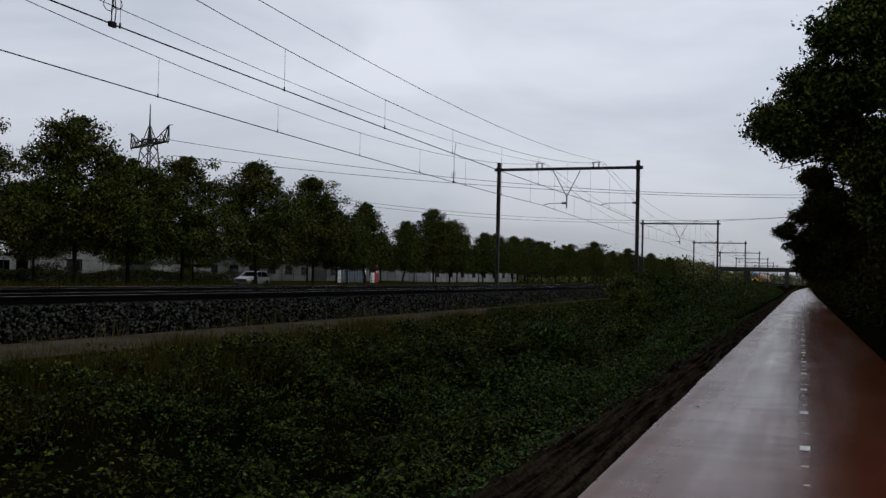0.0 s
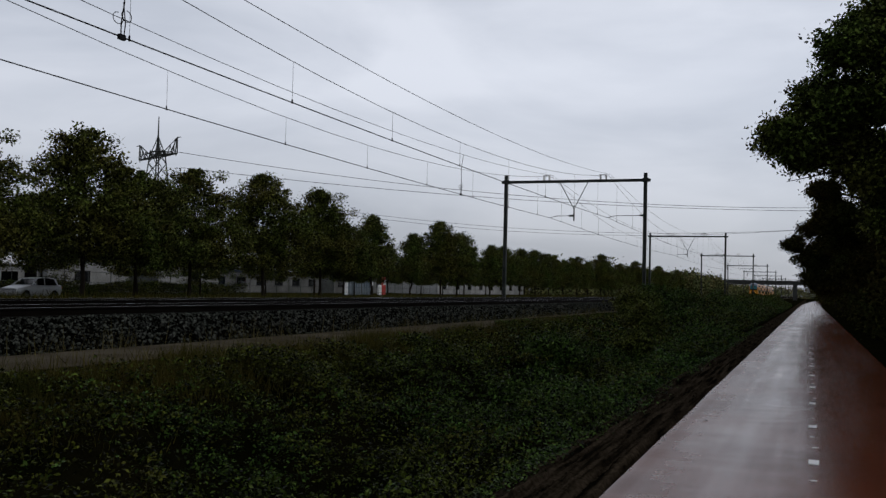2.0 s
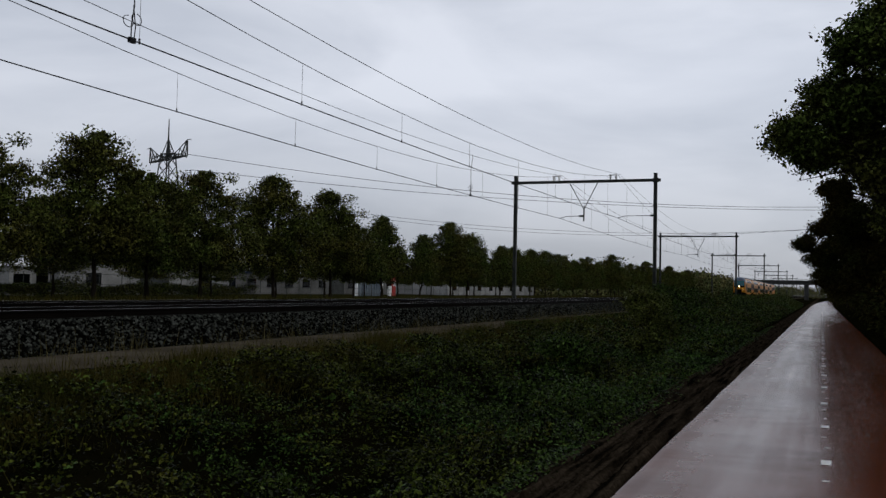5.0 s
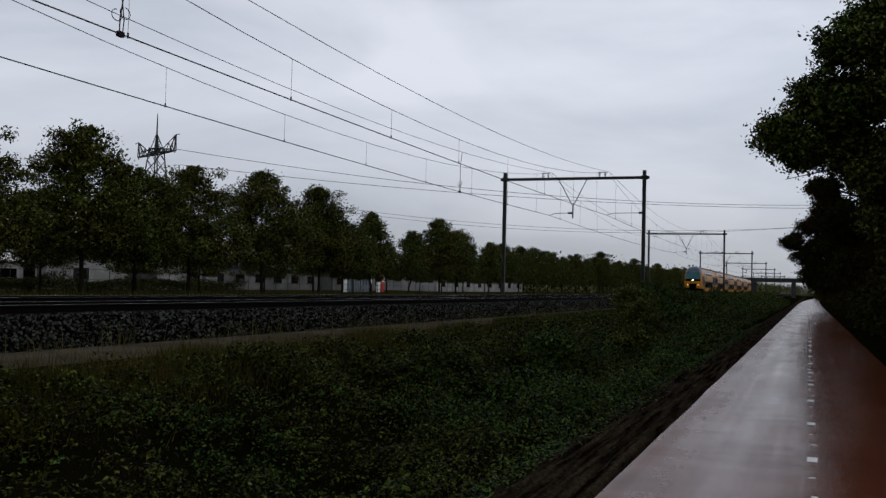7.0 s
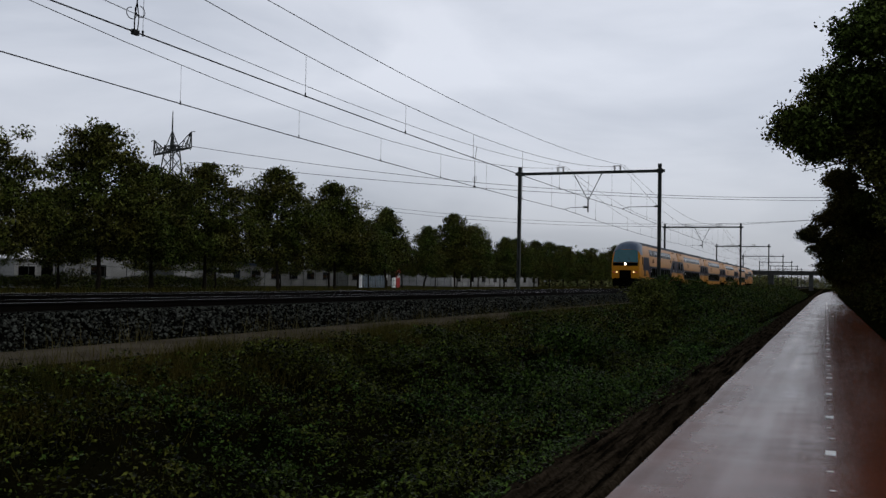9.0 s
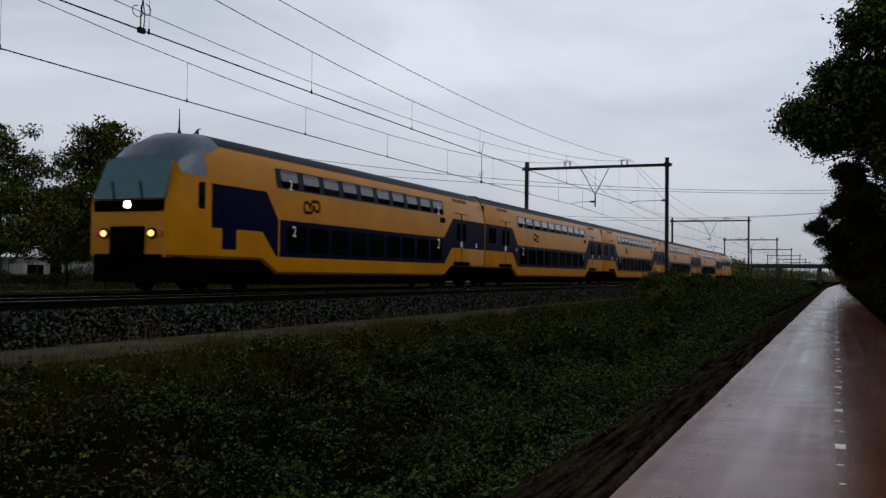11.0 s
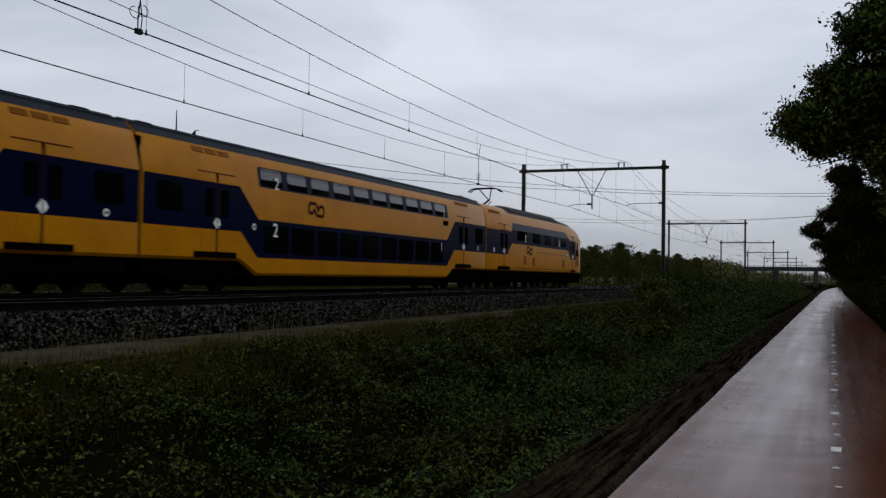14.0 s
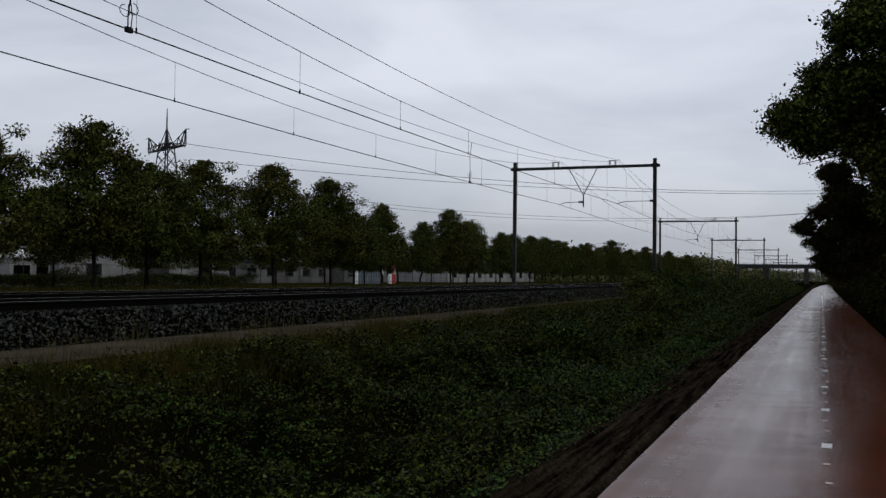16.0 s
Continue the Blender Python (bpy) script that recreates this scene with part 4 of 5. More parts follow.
    for x, z, r in ((-0.8, 1.56, 0.095), (0.8, 1.56, 0.095), (0.0, 2.34, 0.11)):
        bm = bmesh.new()
        tube(bm, [(x, 24.6, z), (x, 24.78, z)], [r + 0.08, r + 0.05], 14)
        rim = part("headlamp", bm, M_RUBBER, car)
        bm = bmesh.new()
        tube(bm, [(x, 24.77, z), (x, 24.81, z)], [r, r * 0.8], 14)
        part("lens", bm, M_LIGHT if z > 2 else M_LIGHT_LOW, rim, "glowing lamp lens" if z > 2 else "dim warm lamp lens")
    for x in (-1.08, 1.08):
        bm = bmesh.new()
        tube(bm, [(x, 24.6, 1.56), (x, 24.77, 1.56)], [0.1, 0.08], 12)
        part("marker_lamp", bm, M_RED, car, "red marker lamp")
    bm = bmesh.new()
    box(bm, -0.55, 0.55, 24.6, 24.85, 0.9, 1.75, 0.05)
    tube(bm, [(0, 24.8, 1.05), (0, 25.3, 1.05)], 0.14, 10)
    part("coupler", bm, M_UNDER, car, "black automatic coupler")
    bm = bmesh.new()
    loft(bm, [[(x * w, s, z) for x, z in ((-1.3, 0.25), (1.3, 0.25), (1.3, 1.0), (-1.3, 1.0))] for s, w in ((23.0, 1.0), (24.4, 0.98), (24.8, 0.85))])
    part("buffer_skirt", bm, M_UNDER, car, "black buffer skirt")
    bm = bmesh.new()
    box(bm, -1.18, 1.18, -0.1, 0.1, 1.0, 3.95, 0.03)
    part("gangway_bellows", bm, M_RUBBER, car, "black gangway bellows")
    return car


M_SCREEN = mat("greenish_windscreen", (0.008, 0.085, 0.10), 0.08, vary=0.1, bump=0.0, spec=0.5)
# Paler copy of the roof paint: the cab roof's sky reflection as colour.
M_SKY_CAP = mat("sky_paled_cab_roof", (0.055, 0.085, 0.13), 0.35, other=(0.04, 0.062, 0.10), scale=0.8, fine=9, bump=0.02, spec=0.4)
tail_car = motor_car()
first_coach = coach("2", "1")
mid_coach = coach("2", "2")
third_coach = copy_thing(mid_coach, pose(0, 0, 0))
fourth_coach = copy_thing(mid_coach, pose(0, 0, 0))
lead_car = cab_car()
CARS = [(tail_car, 0.0, 0), (first_coach, -CAR, 0), (mid_coach, -2 * CAR, 0), (third_coach, -3 * CAR, 0), (fourth_coach, -4 * CAR, 0), (lead_car, -4 * CAR, 180)]


# ---- the silver car on the road behind the trees ----
CITY = 0.83  # a short city car


def build_car():
    """Driving towards -y; origin on the road under its middle."""
    car = tagged(new("car"), "silver compact hatchback car driving along the road", "car")
    secs = [(-2.12, 0.42, 0.62, 0.62, 0.70), (-2.0, 0.30, 0.72, 0.80, 0.84), (-1.1, 0.24, 0.95, 0.96, 0.88), (-0.75, 0.24, 1.0, 1.0, 0.88), (0.0, 0.24, 1.0, 1.02, 0.89), (1.3, 0.24, 1.02, 1.05, 0.88), (1.95, 0.3, 1.0, 1.02, 0.85), (2.1, 0.42, 0.9, 0.92, 0.75)]
    bm = bmesh.new()
    loft(bm, [[(w * 0.9, y, a), (w, y, a + 0.2), (w, y, b - 0.1), (w * 0.93, y, b), (0, y, c), (-w * 0.93, y, b), (-w, y, b - 0.1), (-w, y, a + 0.2), (-w * 0.9, y, a)] for y, a, b, c, w in secs])
    bmesh.ops.bevel(bm, geom=bm.edges[:], offset=0.02, segments=1, affect="EDGES")
    body = part("body", bm, M_SILVER, car, "silver painted body", True)
    bm = bmesh.new()
    loft(bm, [[(w, y, 0.98), (w * 0.8, y2, z), (-w * 0.8, y2, z), (-w, y, 0.98)] for y, y2, z, w in ((-0.95, -0.25, 1.0, 0.84), (-0.3, -0.2, 1.44, 0.85), (0.6, 0.6, 1.50, 0.86), (1.5, 1.35, 1.44, 0.84), (1.98, 1.9, 1.02, 0.8))])
    part("cabin", bm, M_DARKGLASS, car, "dark glazed cabin")
    bm = bmesh.new()
    loft(bm, [[(0.69, y, z), (0.66, y, z + 0.03), (-0.66, y, z + 0.03), (-0.69, y, z)] for y, z in ((-0.25, 1.42), (0.6, 1.495), (1.4, 1.44))])
    part("roof", bm, M_SILVER, car)
    for side in (1, -1):
        for y0, y1 in ((-0.85, -0.22), (0.35, 0.45), (1.6, 1.42)):
            bm = bmesh.new()
            tube(bm, [(side * 0.85, y0, 0.98), (side * 0.70, y1, 1.44)], 0.04, 6)
            part("pillar", bm, M_SILVER, car)
        bm = bmesh.new()
        box(bm, side * 0.9 - 0.06, side * 0.9 + 0.1, -0.72, -0.6, 0.98, 1.1, 0.02)
        part("wing_mirror", bm, M_SILVER, car)
        bm = bmesh.new()
        box(bm, side * 0.62 - 0.16, side * 0.62 + 0.16, -2.1, -1.98, 0.6, 0.74, 0.02)
        part("headlight", bm, M_WHITE, car, "clear headlight")
        bm = bmesh.new()
        box(bm, side * 0.66 - 0.12, side * 0.66 + 0.12, 2.02, 2.1, 0.7, 0.9, 0.02)
        part("tail_light", bm, M_RED, car, "red tail light")
    wheels = []
    for side in (1, -1):
        for y in (-1.32, 1.28):
            bm = bmesh.new()
            tube(bm, [(-0.1, 0, 0), (-0.09, 0, 0), (0.09, 0, 0), (0.1, 0, 0)], [0.29, 0.325, 0.325, 0.29], 20)
            wheel = part("wheel", bm, M_RUBBER, car, "black tyre")
            wheel.location = (side * 0.8, y, 0.325)
            bm = bmesh.new()
            tube(bm, [(-0.105, 0, 0), (0.105, 0, 0)], 0.2, 12)
            for k in range(5):
                a = 2 * math.pi * k / 5
                tube(bm, [(0.106 * side, 0, 0), (0.11 * side, 0.2 * math.cos(a), 0.2 * math.sin(a))], 0.025, 5)
            part("rim", bm, M_STEEL, wheel, "alloy rim")
            wheels.append((wheel, side * 0.8 * CITY, y * CITY))
    for ob in car.children_recursive:
        ob.data.transform(Matrix.Scale(CITY, 4))
        ob.location = ob.location * CITY
    return car, wheels


silver_car, car_wheels = build_car()


# ---- trees ----
def branchy(rng, height, lean, trunk_r, crown_lo, crown_r, limbs=9):
    bm = bmesh.new()
    pts = [(lean * (z / height) ** 2 + 0.05 * rng.normal(), 0.05 * rng.normal(), z) for z in np.linspace(0, height * 0.9, 9)]
    pts[0] = (0, 0, -0.15)
    tube(bm, pts, [trunk_r * 1.3] + [trunk_r * (1 - 0.1 * i) for i in range(1, 9)], 8)
    tips = []
    for k in range(limbs):
        z = crown_lo + (height * 0.85 - crown_lo) * (k + 0.5) / limbs
        a = 2.4 * k + rng.uniform(-0.4, 0.4)
        r = crown_r * rng.uniform(0.55, 0.9) * math.sin(math.pi * min(0.95, 0.25 + 0.65 * (1 - k / limbs)))
        x0 = lean * (z / height) ** 2
        p = [(x0, 0, z), (x0 + r * 0.5 * math.cos(a), r * 0.5 * math.sin(a), z + 0.35 * r), (x0 + r * math.cos(a), r * math.sin(a), z + 0.55 * r)]
        tube(bm, p, [trunk_r * 0.4, trunk_r * 0.25, trunk_r * 0.08], 5)
        tips += [p[1], p[2]]
    return bm, tips


def crown_points(rng, centre, radii, clumps, per, spread, hollow=0.35, tips=()):
    """Leaf places in clumps through an uneven ellipsoid; wider below the middle."""
    d = rng.normal(size=(clumps, 3))
    d /= np.linalg.norm(d, axis=1)[:, None]
    rad = rng.uniform(hollow, 1, clumps) ** 0.6 * rng.uniform(0.66, 1.16, clumps)
    c = d * rad[:, None] * np.array(radii)
    taper = 1 - 0.42 * np.clip(c[:, 2] / radii[2], 0, 1) ** 1.5
    c[:, :2] *= taper[:, None]
    c += np.array(centre)
    if len(tips):
        c = np.vstack([c, np.array(tips)])
    n = len(c) * per
    p = np.repeat(c, per, 0) + rng.normal(size=(n, 3)) * np.repeat(rng.uniform(0.6, 1.3, len(c)), per)[:, None] * spread * np.array([1, 1, 0.7])
    return p


def build_tree(seed, height, crown_r, material, label, clumps=270, per=135, leaf=0.092, trunk=0.13, lo=0.285, lean=0.0, group="roadside trees"):
    rng = np.random.default_rng(seed)
    tree = tagged(new("tree"), label, "tree", group)
    bm, tips = branchy(rng, height, lean, trunk, height * lo, crown_r)
    part("trunk", bm, M_BARK, tree, "dark bare trunk with limbs", True)
    # clumps in an ovate crown that narrows to a ragged tip
    t = rng.beta(1.1, 1.45, clumps)
    reach = np.interp(t, [0, 0.2, 0.4, 0.7, 0.9, 1.0], [0.92, 1.10, 0.98, 0.70, 0.38, 0.12]) * crown_r
    a = rng.uniform(0, 2 * np.pi, clumps)
    q = np.sqrt(rng.uniform(0.08, 1, clumps)) * rng.uniform(0.62, 1.26, clumps) * (1 + 0.2 * np.sin(3 * a + seed + 4 * t))
    c = np.stack([q * reach * np.cos(a), q * reach * np.sin(a), height * lo - 0.2 + t * height * (1.02 - lo)], 1)
    spike = np.stack([0.12 * rng.normal(size=9), 0.12 * rng.normal(size=9), np.linspace(0.86, 1.0, 9) * height], 1)
    c = np.vstack([c, np.array(tips), spike])
    wide = rng.uniform(0.5, 1.2, len(c))
    wide[-9:] = np.linspace(0.9, 0.3, 9)
    wide = np.repeat(wide, per)[:, None]
    # upright shoots over the upper crown, thinly leaved
    shoots = []
    for k in range(20):
        f, b = rng.uniform(0.55, 0.92), rng.uniform(0, 6.28)
        r = np.interp(f, [0.6, 0.8, 1.0], [0.8, 0.55, 0.1]) * crown_r * rng.uniform(0.5, 1.0)
        u = rng.uniform(0, 1, (26, 1))
        foot, tip = np.array([r * math.cos(b), r * math.sin(b), height * f - 0.2]), np.array([0.25 * r * math.cos(b), 0.25 * r * math.sin(b), rng.uniform(0.6, 1.0)])
        shoots.append(foot + u * tip + rng.normal(size=(26, 3)) * 0.07 * (1.2 - u))
    pts = np.repeat(c, per, 0) + np.clip(rng.normal(size=(len(c) * per, 3)), -1.9, 1.9) * wide * (0.36, 0.36, 0.24)
    pts = np.vstack([pts] + shoots)
    leaves("crown", pts, rng.uniform(0.6, 1.25, len(pts)) * leaf, material, tree, up=0.35, rng=rng)
    return tree


ROW = [build_tree(11, 8.9, 3.75, M_LEAF_TREE, "broad roadside oak with green and browning leaves"),
       build_tree(12, 8.4, 3.55, M_LEAF_TREE_B, "roadside tree with dense dull green leaves"),
       build_tree(13, 9.2, 3.35, M_LEAF_TREE, "tall roadside oak with thinning autumn leaves"),
       build_tree(14, 7.7, 1.75, M_LEAF_TREE_B, "narrow young roadside tree with green leaves", clumps=130)]
rng = random.Random(21)
row_a = [(19.0, 0, 1.0), (27.0, 1, 1.0), (35.0, 0, 0.92), (43.0, 0, 1.06), (48.0, 1, 0.92), (52.6, 0, 0.94), (62.2, 2, 1.0), (71.6, 2, 0.98), (75.5, 1, 0.78), (81.6, 3, 1.0), (90.0, 3, 0.84),
         (98.5, 2, 0.9), (105.0, 1, 0.88), (115.0, 3, 0.85), (122.0, 1, 0.8), (131.0, 2, 0.74), (138.0, 1, 0.82), (147.0, 0, 0.76)]
used = set()
for y, k, size in row_a + [(156 + 9.5 * j, (j * 3 + 1) % 4, 0.74 + 0.05 * (j % 4)) for j in range(22)]:
    m = pose(-38 + rng.uniform(-0.4, 0.4), y, 0.58, rng.uniform(-2, 2), rng.uniform(-2, 2), rng.uniform(0, 360)) @ Matrix.Scale(size, 4)
    if k not in used:
        used.add(k)
        ROW[k].matrix_basis = m
    else:
        copy_thing(ROW[k], m)
for j in range(13):
    copy_thing(ROW[(j * 5 + 2) % 3], pose(-47.5 + rng.uniform(-0.6, 0.6), 31 + 9.4 * j + rng.uniform(-1.5, 1.5), 0.6, 0, 0, rng.uniform(0, 360)) @ Matrix.Scale(rng.uniform(0.62, 0.82), 4))


def build_woods(name, label, boxes, leaf, material, seed):
    """A closed belt of woodland: trunks and leaf clumps joined."""
    rng = np.random.default_rng(seed)
    woods = tagged(new(name), label, "woods", kind="stuff")
    pts, sizes = [], []
    bm = bmesh.new()
    for x0, x1, y0, y1, z0, z1, clumps, per in boxes:
        c = np.stack([rng.uniform(x0, x1, clumps), rng.uniform(y0, y1, clumps), z0 + (z1 - z0) * rng.beta(1.3, 1.2, clumps)], 1)
        lump = np.array([noise.noise((p[0] * 0.12, p[1] * 0.12, 5)) for p in c])
        c[:, 2] = z0 + (c[:, 2] - z0) * (0.88 + 0.35 * lump)
        s = leaf * min(1.8, max(1.0, (y0 + y1) / 2 / 150))
        p = np.repeat(c, per, 0) + rng.normal(size=(clumps * per, 3)) * 3.6 * s * np.array([1, 1, 0.7])
        p[:, 2] = np.maximum(p[:, 2], 0.1)
        pts.append(p)
        sizes.append(np.full(len(p), s) * rng.uniform(0.6, 1.3, len(p)))
        for k in range(max(2, clumps // 40)):
            x, y = rng.uniform(x0, x1), rng.uniform(y0, y1)
            tube(bm, [(x, y, -0.1), (x + rng.normal() * 0.2, y, z1 * 0.45), (x + rng.normal() * 0.5, y + rng.normal() * 0.5, z1 * 0.85)], [0.17, 0.12, 0.04], 6)
    leaves("foliage", np.vstack(pts), np.concatenate(sizes), material, woods, up=0.3, rng=rng)
    part("trunks", bm, M_BARK, woods)
    return woods


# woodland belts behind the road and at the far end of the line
build_woods("far_woods", "distant green woodland beyond the railway, leaf colour paled for haze", [
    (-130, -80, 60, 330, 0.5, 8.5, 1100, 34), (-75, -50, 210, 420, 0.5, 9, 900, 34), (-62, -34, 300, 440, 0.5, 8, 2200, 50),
    (-70, -24, 470, 800, 0.5, 8, 900, 40), (-120, 60, 820, 900, 0.3, 9, 1500, 40), (-300, -140, 100, 900, 0.5, 11, 900, 30), (8, 60, 470, 800, 0.5, 12, 600, 30)], 0.22, M_LEAF_HAZE, 31)
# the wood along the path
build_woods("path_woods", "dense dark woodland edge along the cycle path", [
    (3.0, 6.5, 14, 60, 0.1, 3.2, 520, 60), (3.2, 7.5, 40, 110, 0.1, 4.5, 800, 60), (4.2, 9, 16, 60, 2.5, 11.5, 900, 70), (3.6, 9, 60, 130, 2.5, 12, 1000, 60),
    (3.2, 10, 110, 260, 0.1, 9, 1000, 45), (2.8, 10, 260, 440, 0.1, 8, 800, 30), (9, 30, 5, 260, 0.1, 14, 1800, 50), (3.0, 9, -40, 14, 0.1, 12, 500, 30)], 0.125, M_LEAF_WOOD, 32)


def build_edge_tree(seed, x, y, height, boughs, label, material, trunk=0.2):
    """A tree at the wood's edge with boughs over the path; boughs: (x, y, z, radius, clumps)."""
    rng = np.random.default_rng(seed)
    t = tagged(new("tree"), label, "tree", "trees along the path")
    t.matrix_basis = pose(x, y, 0.05)
    bm = bmesh.new()
    tube(bm, [(0, 0, -0.15), (0.05, 0.1, height * 0.3), (-0.1, 0, height * 0.6), (-0.2, 0.1, height * 0.95)], [trunk * 1.3, trunk, trunk * 0.7, trunk * 0.2], 9)
    pts = []
    for bx, by, bz, r, n in boughs:
        z0 = max(1.5, bz - 1.6)
        mid = ((bx - x) * 0.5, (by - y) * 0.5, z0 + (bz - z0) * 0.7)
        end = (bx - x, by - y, bz)
        tube(bm, [(0, 0, z0), mid, end], [trunk * 0.45, trunk * 0.28, trunk * 0.06], 6)
        for k in range(7):
            d = rng.normal(size=3) * r * 0.6
            tube(bm, [mid, (end[0] + d[0], end[1] + d[1], end[2] + d[2] * 0.7)], [trunk * 0.15, 0.01], 4)
        pts.append(crown_points(rng, end, (r, r, r * 0.72), int(n * 1.6), 70, 0.2, 0.1))
    part("trunk", bm, M_BARK, t, "dark bare trunk with boughs", True)
    p = np.vstack(pts)
    leaves("crown", p, rng.uniform(0.5, 1.2, len(p)) * 0.085, material, t, up=0.4, rng=rng)
    return t


build_edge_tree(41, 4.4, 35, 13, [(3.2, 35, 5.6, 1.4, 100), (2.1, 35, 5.7, 0.95, 80), (2.6, 36, 4.4, 1.0, 80), (-0.85, 35, 7.2, 1.1, 70), (-0.3, 35, 6.7, 1.0, 60), (0.3, 36, 8.6, 1.35, 90), (1.1, 34, 9.9, 1.2, 70), (2.2, 35, 10.8, 1.5, 90), (1.0, 35.5, 6.9, 1.15, 80), (2.4, 35, 8.7, 1.9, 140), (3.6, 35, 6.8, 2.0, 120), (2.4, 36, 6.7, 1.0, 60), (1.1, 35, 8.0, 1.2, 80), (3.6, 35.5, 10.5, 1.8, 100)],
                "oak at the wood's edge with a leafy bough over the path", M_LEAF_TREE_B, 0.24)
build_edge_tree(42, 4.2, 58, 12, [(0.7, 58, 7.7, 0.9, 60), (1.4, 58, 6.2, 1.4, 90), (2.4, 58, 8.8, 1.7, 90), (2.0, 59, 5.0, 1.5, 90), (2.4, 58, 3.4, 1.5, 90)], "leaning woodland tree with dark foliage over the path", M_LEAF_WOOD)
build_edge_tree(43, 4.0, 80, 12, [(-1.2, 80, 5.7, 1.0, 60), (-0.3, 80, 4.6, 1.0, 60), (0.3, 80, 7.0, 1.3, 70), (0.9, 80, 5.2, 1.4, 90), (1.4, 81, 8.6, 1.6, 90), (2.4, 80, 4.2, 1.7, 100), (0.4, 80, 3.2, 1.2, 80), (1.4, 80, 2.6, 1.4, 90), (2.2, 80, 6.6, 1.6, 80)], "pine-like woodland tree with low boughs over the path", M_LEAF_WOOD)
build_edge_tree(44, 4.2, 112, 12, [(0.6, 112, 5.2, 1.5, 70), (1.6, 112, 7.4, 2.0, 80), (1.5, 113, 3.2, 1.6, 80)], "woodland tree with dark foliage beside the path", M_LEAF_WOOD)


# ---- brambles, weeds and grass of the ditch ----
def undergrowth():
    rng = np.random.default_rng(51)

    def height(x, y):
        h = np.array([noise.noise((a * 0.55, b * 0.42, 9)) for a, b in zip(x, y)])
        g = np.array([noise.noise((a * 1.7, b * 1.3, 2)) for a, b in zip(x, y)])
        return 0.40 + 0.55 * h + 0.30 * g

    def spread_y(n, lo, hi, power):
        return lo + (hi - lo) * rng.random(n) ** power
    # near brambles
    stems, per = 31000, 13
    sy = spread_y(stems, 2.0, 46, 1.6)
    sx = rng.uniform(-8.9, -2.85, stems)
    top = height(sx, sy) * np.clip((sx + 9.1) / 1.7, 0.12, 1) * np.clip((-2.7 - sx) / 0.9, 0.12, 1)
    hollow = np.array([noise.noise((a * 1.25, b * 1.0, 41)) for a, b in zip(sx, sy)])
    sz = ground_z(sx) + np.clip(top, 0.05, 2) * (0.45 + 0.55 * rng.random(stems) ** 0.6) + 0.16 * hollow
    # Sprays thinned here so that the darkened soil stands for the mounds' shade.
    pit = np.exp(-((sx + 4.4) / 1.3) ** 2 - ((sy - 9.2) / 2.4) ** 2)
    keep = rng.random(stems) < np.clip(0.68 + 1.9 * hollow, 0.06, 1) * np.clip(1 - 0.92 * pit, 0, 1) * np.clip(0.38 + (sy - 6) / 9, 0.38, 1)
    sz = sz - 0.35 * pit
    sx, sy, sz = sx[keep], sy[keep], sz[keep]
    # each spray arches out from its stem and droops to its tip
    u = np.linspace(0.0, 1.0, per)[None]
    way = rng.uniform(0, 2 * np.pi, (len(sx), 1))
    reach = rng.uniform(0.12, 0.42, (len(sx), 1))
    rise = rng.uniform(0.0, 0.22, (len(sx), 1))
    jig = 0.028 * np.where(np.arange(per) % 2, 1, -1)[None]
    x = (sx[:, None] + np.cos(way) * reach * u - np.sin(way) * jig + rng.normal(0, 0.012, (len(sx), per))).ravel()
    y = (sy[:, None] + np.sin(way) * reach * u + np.cos(way) * jig + rng.normal(0, 0.012, (len(sx), per))).ravel()
    z = (sz[:, None] + rise * np.sin(2.4 * u) - 0.22 * reach * u ** 2 + rng.normal(0, 0.012, (len(sx), per))).ravel()
    z = np.maximum(z, ground_z(x) + 0.01)
    n = len(x)
    size = rng.uniform(0.015, 0.034, n) * (1 + np.clip(y - 12, 0, 40) / 40) * np.repeat(rng.uniform(0.75, 1.3, len(sx)), per)
    pick = np.array([noise.noise((a * 0.3, b * 0.25, 14)) for a, b in zip(sx, sy)]) + 0.2 * rng.normal(size=len(sx))
    pick += 0.32 * np.clip((sy - 8.5) / 4, 0, 1) * np.clip((sx + 8.0) / 1.5, 0, 1) - 0.08
    fresh = np.repeat((pick > 0.2) | ((sx > -3.7) & (sy > 10) & (rng.random(len(sx)) < 0.45)), per)
    p = np.stack([x, y, z], 1)
    tagged(leaves("bramble_thicket", p[~fresh], size[~fresh], M_LEAF_BUSH, up=0.7, rng=rng), "dense dark bramble thicket filling the ditch", "bramble", kind="stuff")
    tagged(leaves("ditch_weeds", p[fresh], size[fresh], M_LEAF_FRESH, up=0.7, rng=rng), "fresh green nettles and weeds along the ditch", "weeds", kind="stuff")
    # shrubs further along
    n = 190000
    y = spread_y(n, 30, 190, 1.6)
    x = rng.uniform(-9.6, -3.2, n)
    ramp = np.clip((y - 30 - 4.5 * (-4 - x)) / 14, 0, 1)
    lump = np.array([noise.noise((a * 0.4, b * 0.22, 19)) for a, b in zip(x, y)])
    crest = np.clip(1.12 + 0.85 * lump + 0.0028 * y, 0.45, 2.1) * np.clip((-2.6 - x) / 3.2, 0.0, 1) * np.where(x < -8.9, 0.75, 1)
    low = np.where(x < -8.0, 0.14, 0.4)
    z = ground_z(x) + (low + ramp * (np.maximum(crest - ground_z(x), 0.35) - low)) * rng.random(n) ** 0.5
    p, size = np.stack([x, y, z], 1), rng.uniform(0.024, 0.054, n) * (1 + y / 160)
    dull = lump + 0.2 * rng.normal(size=n) > 0.12
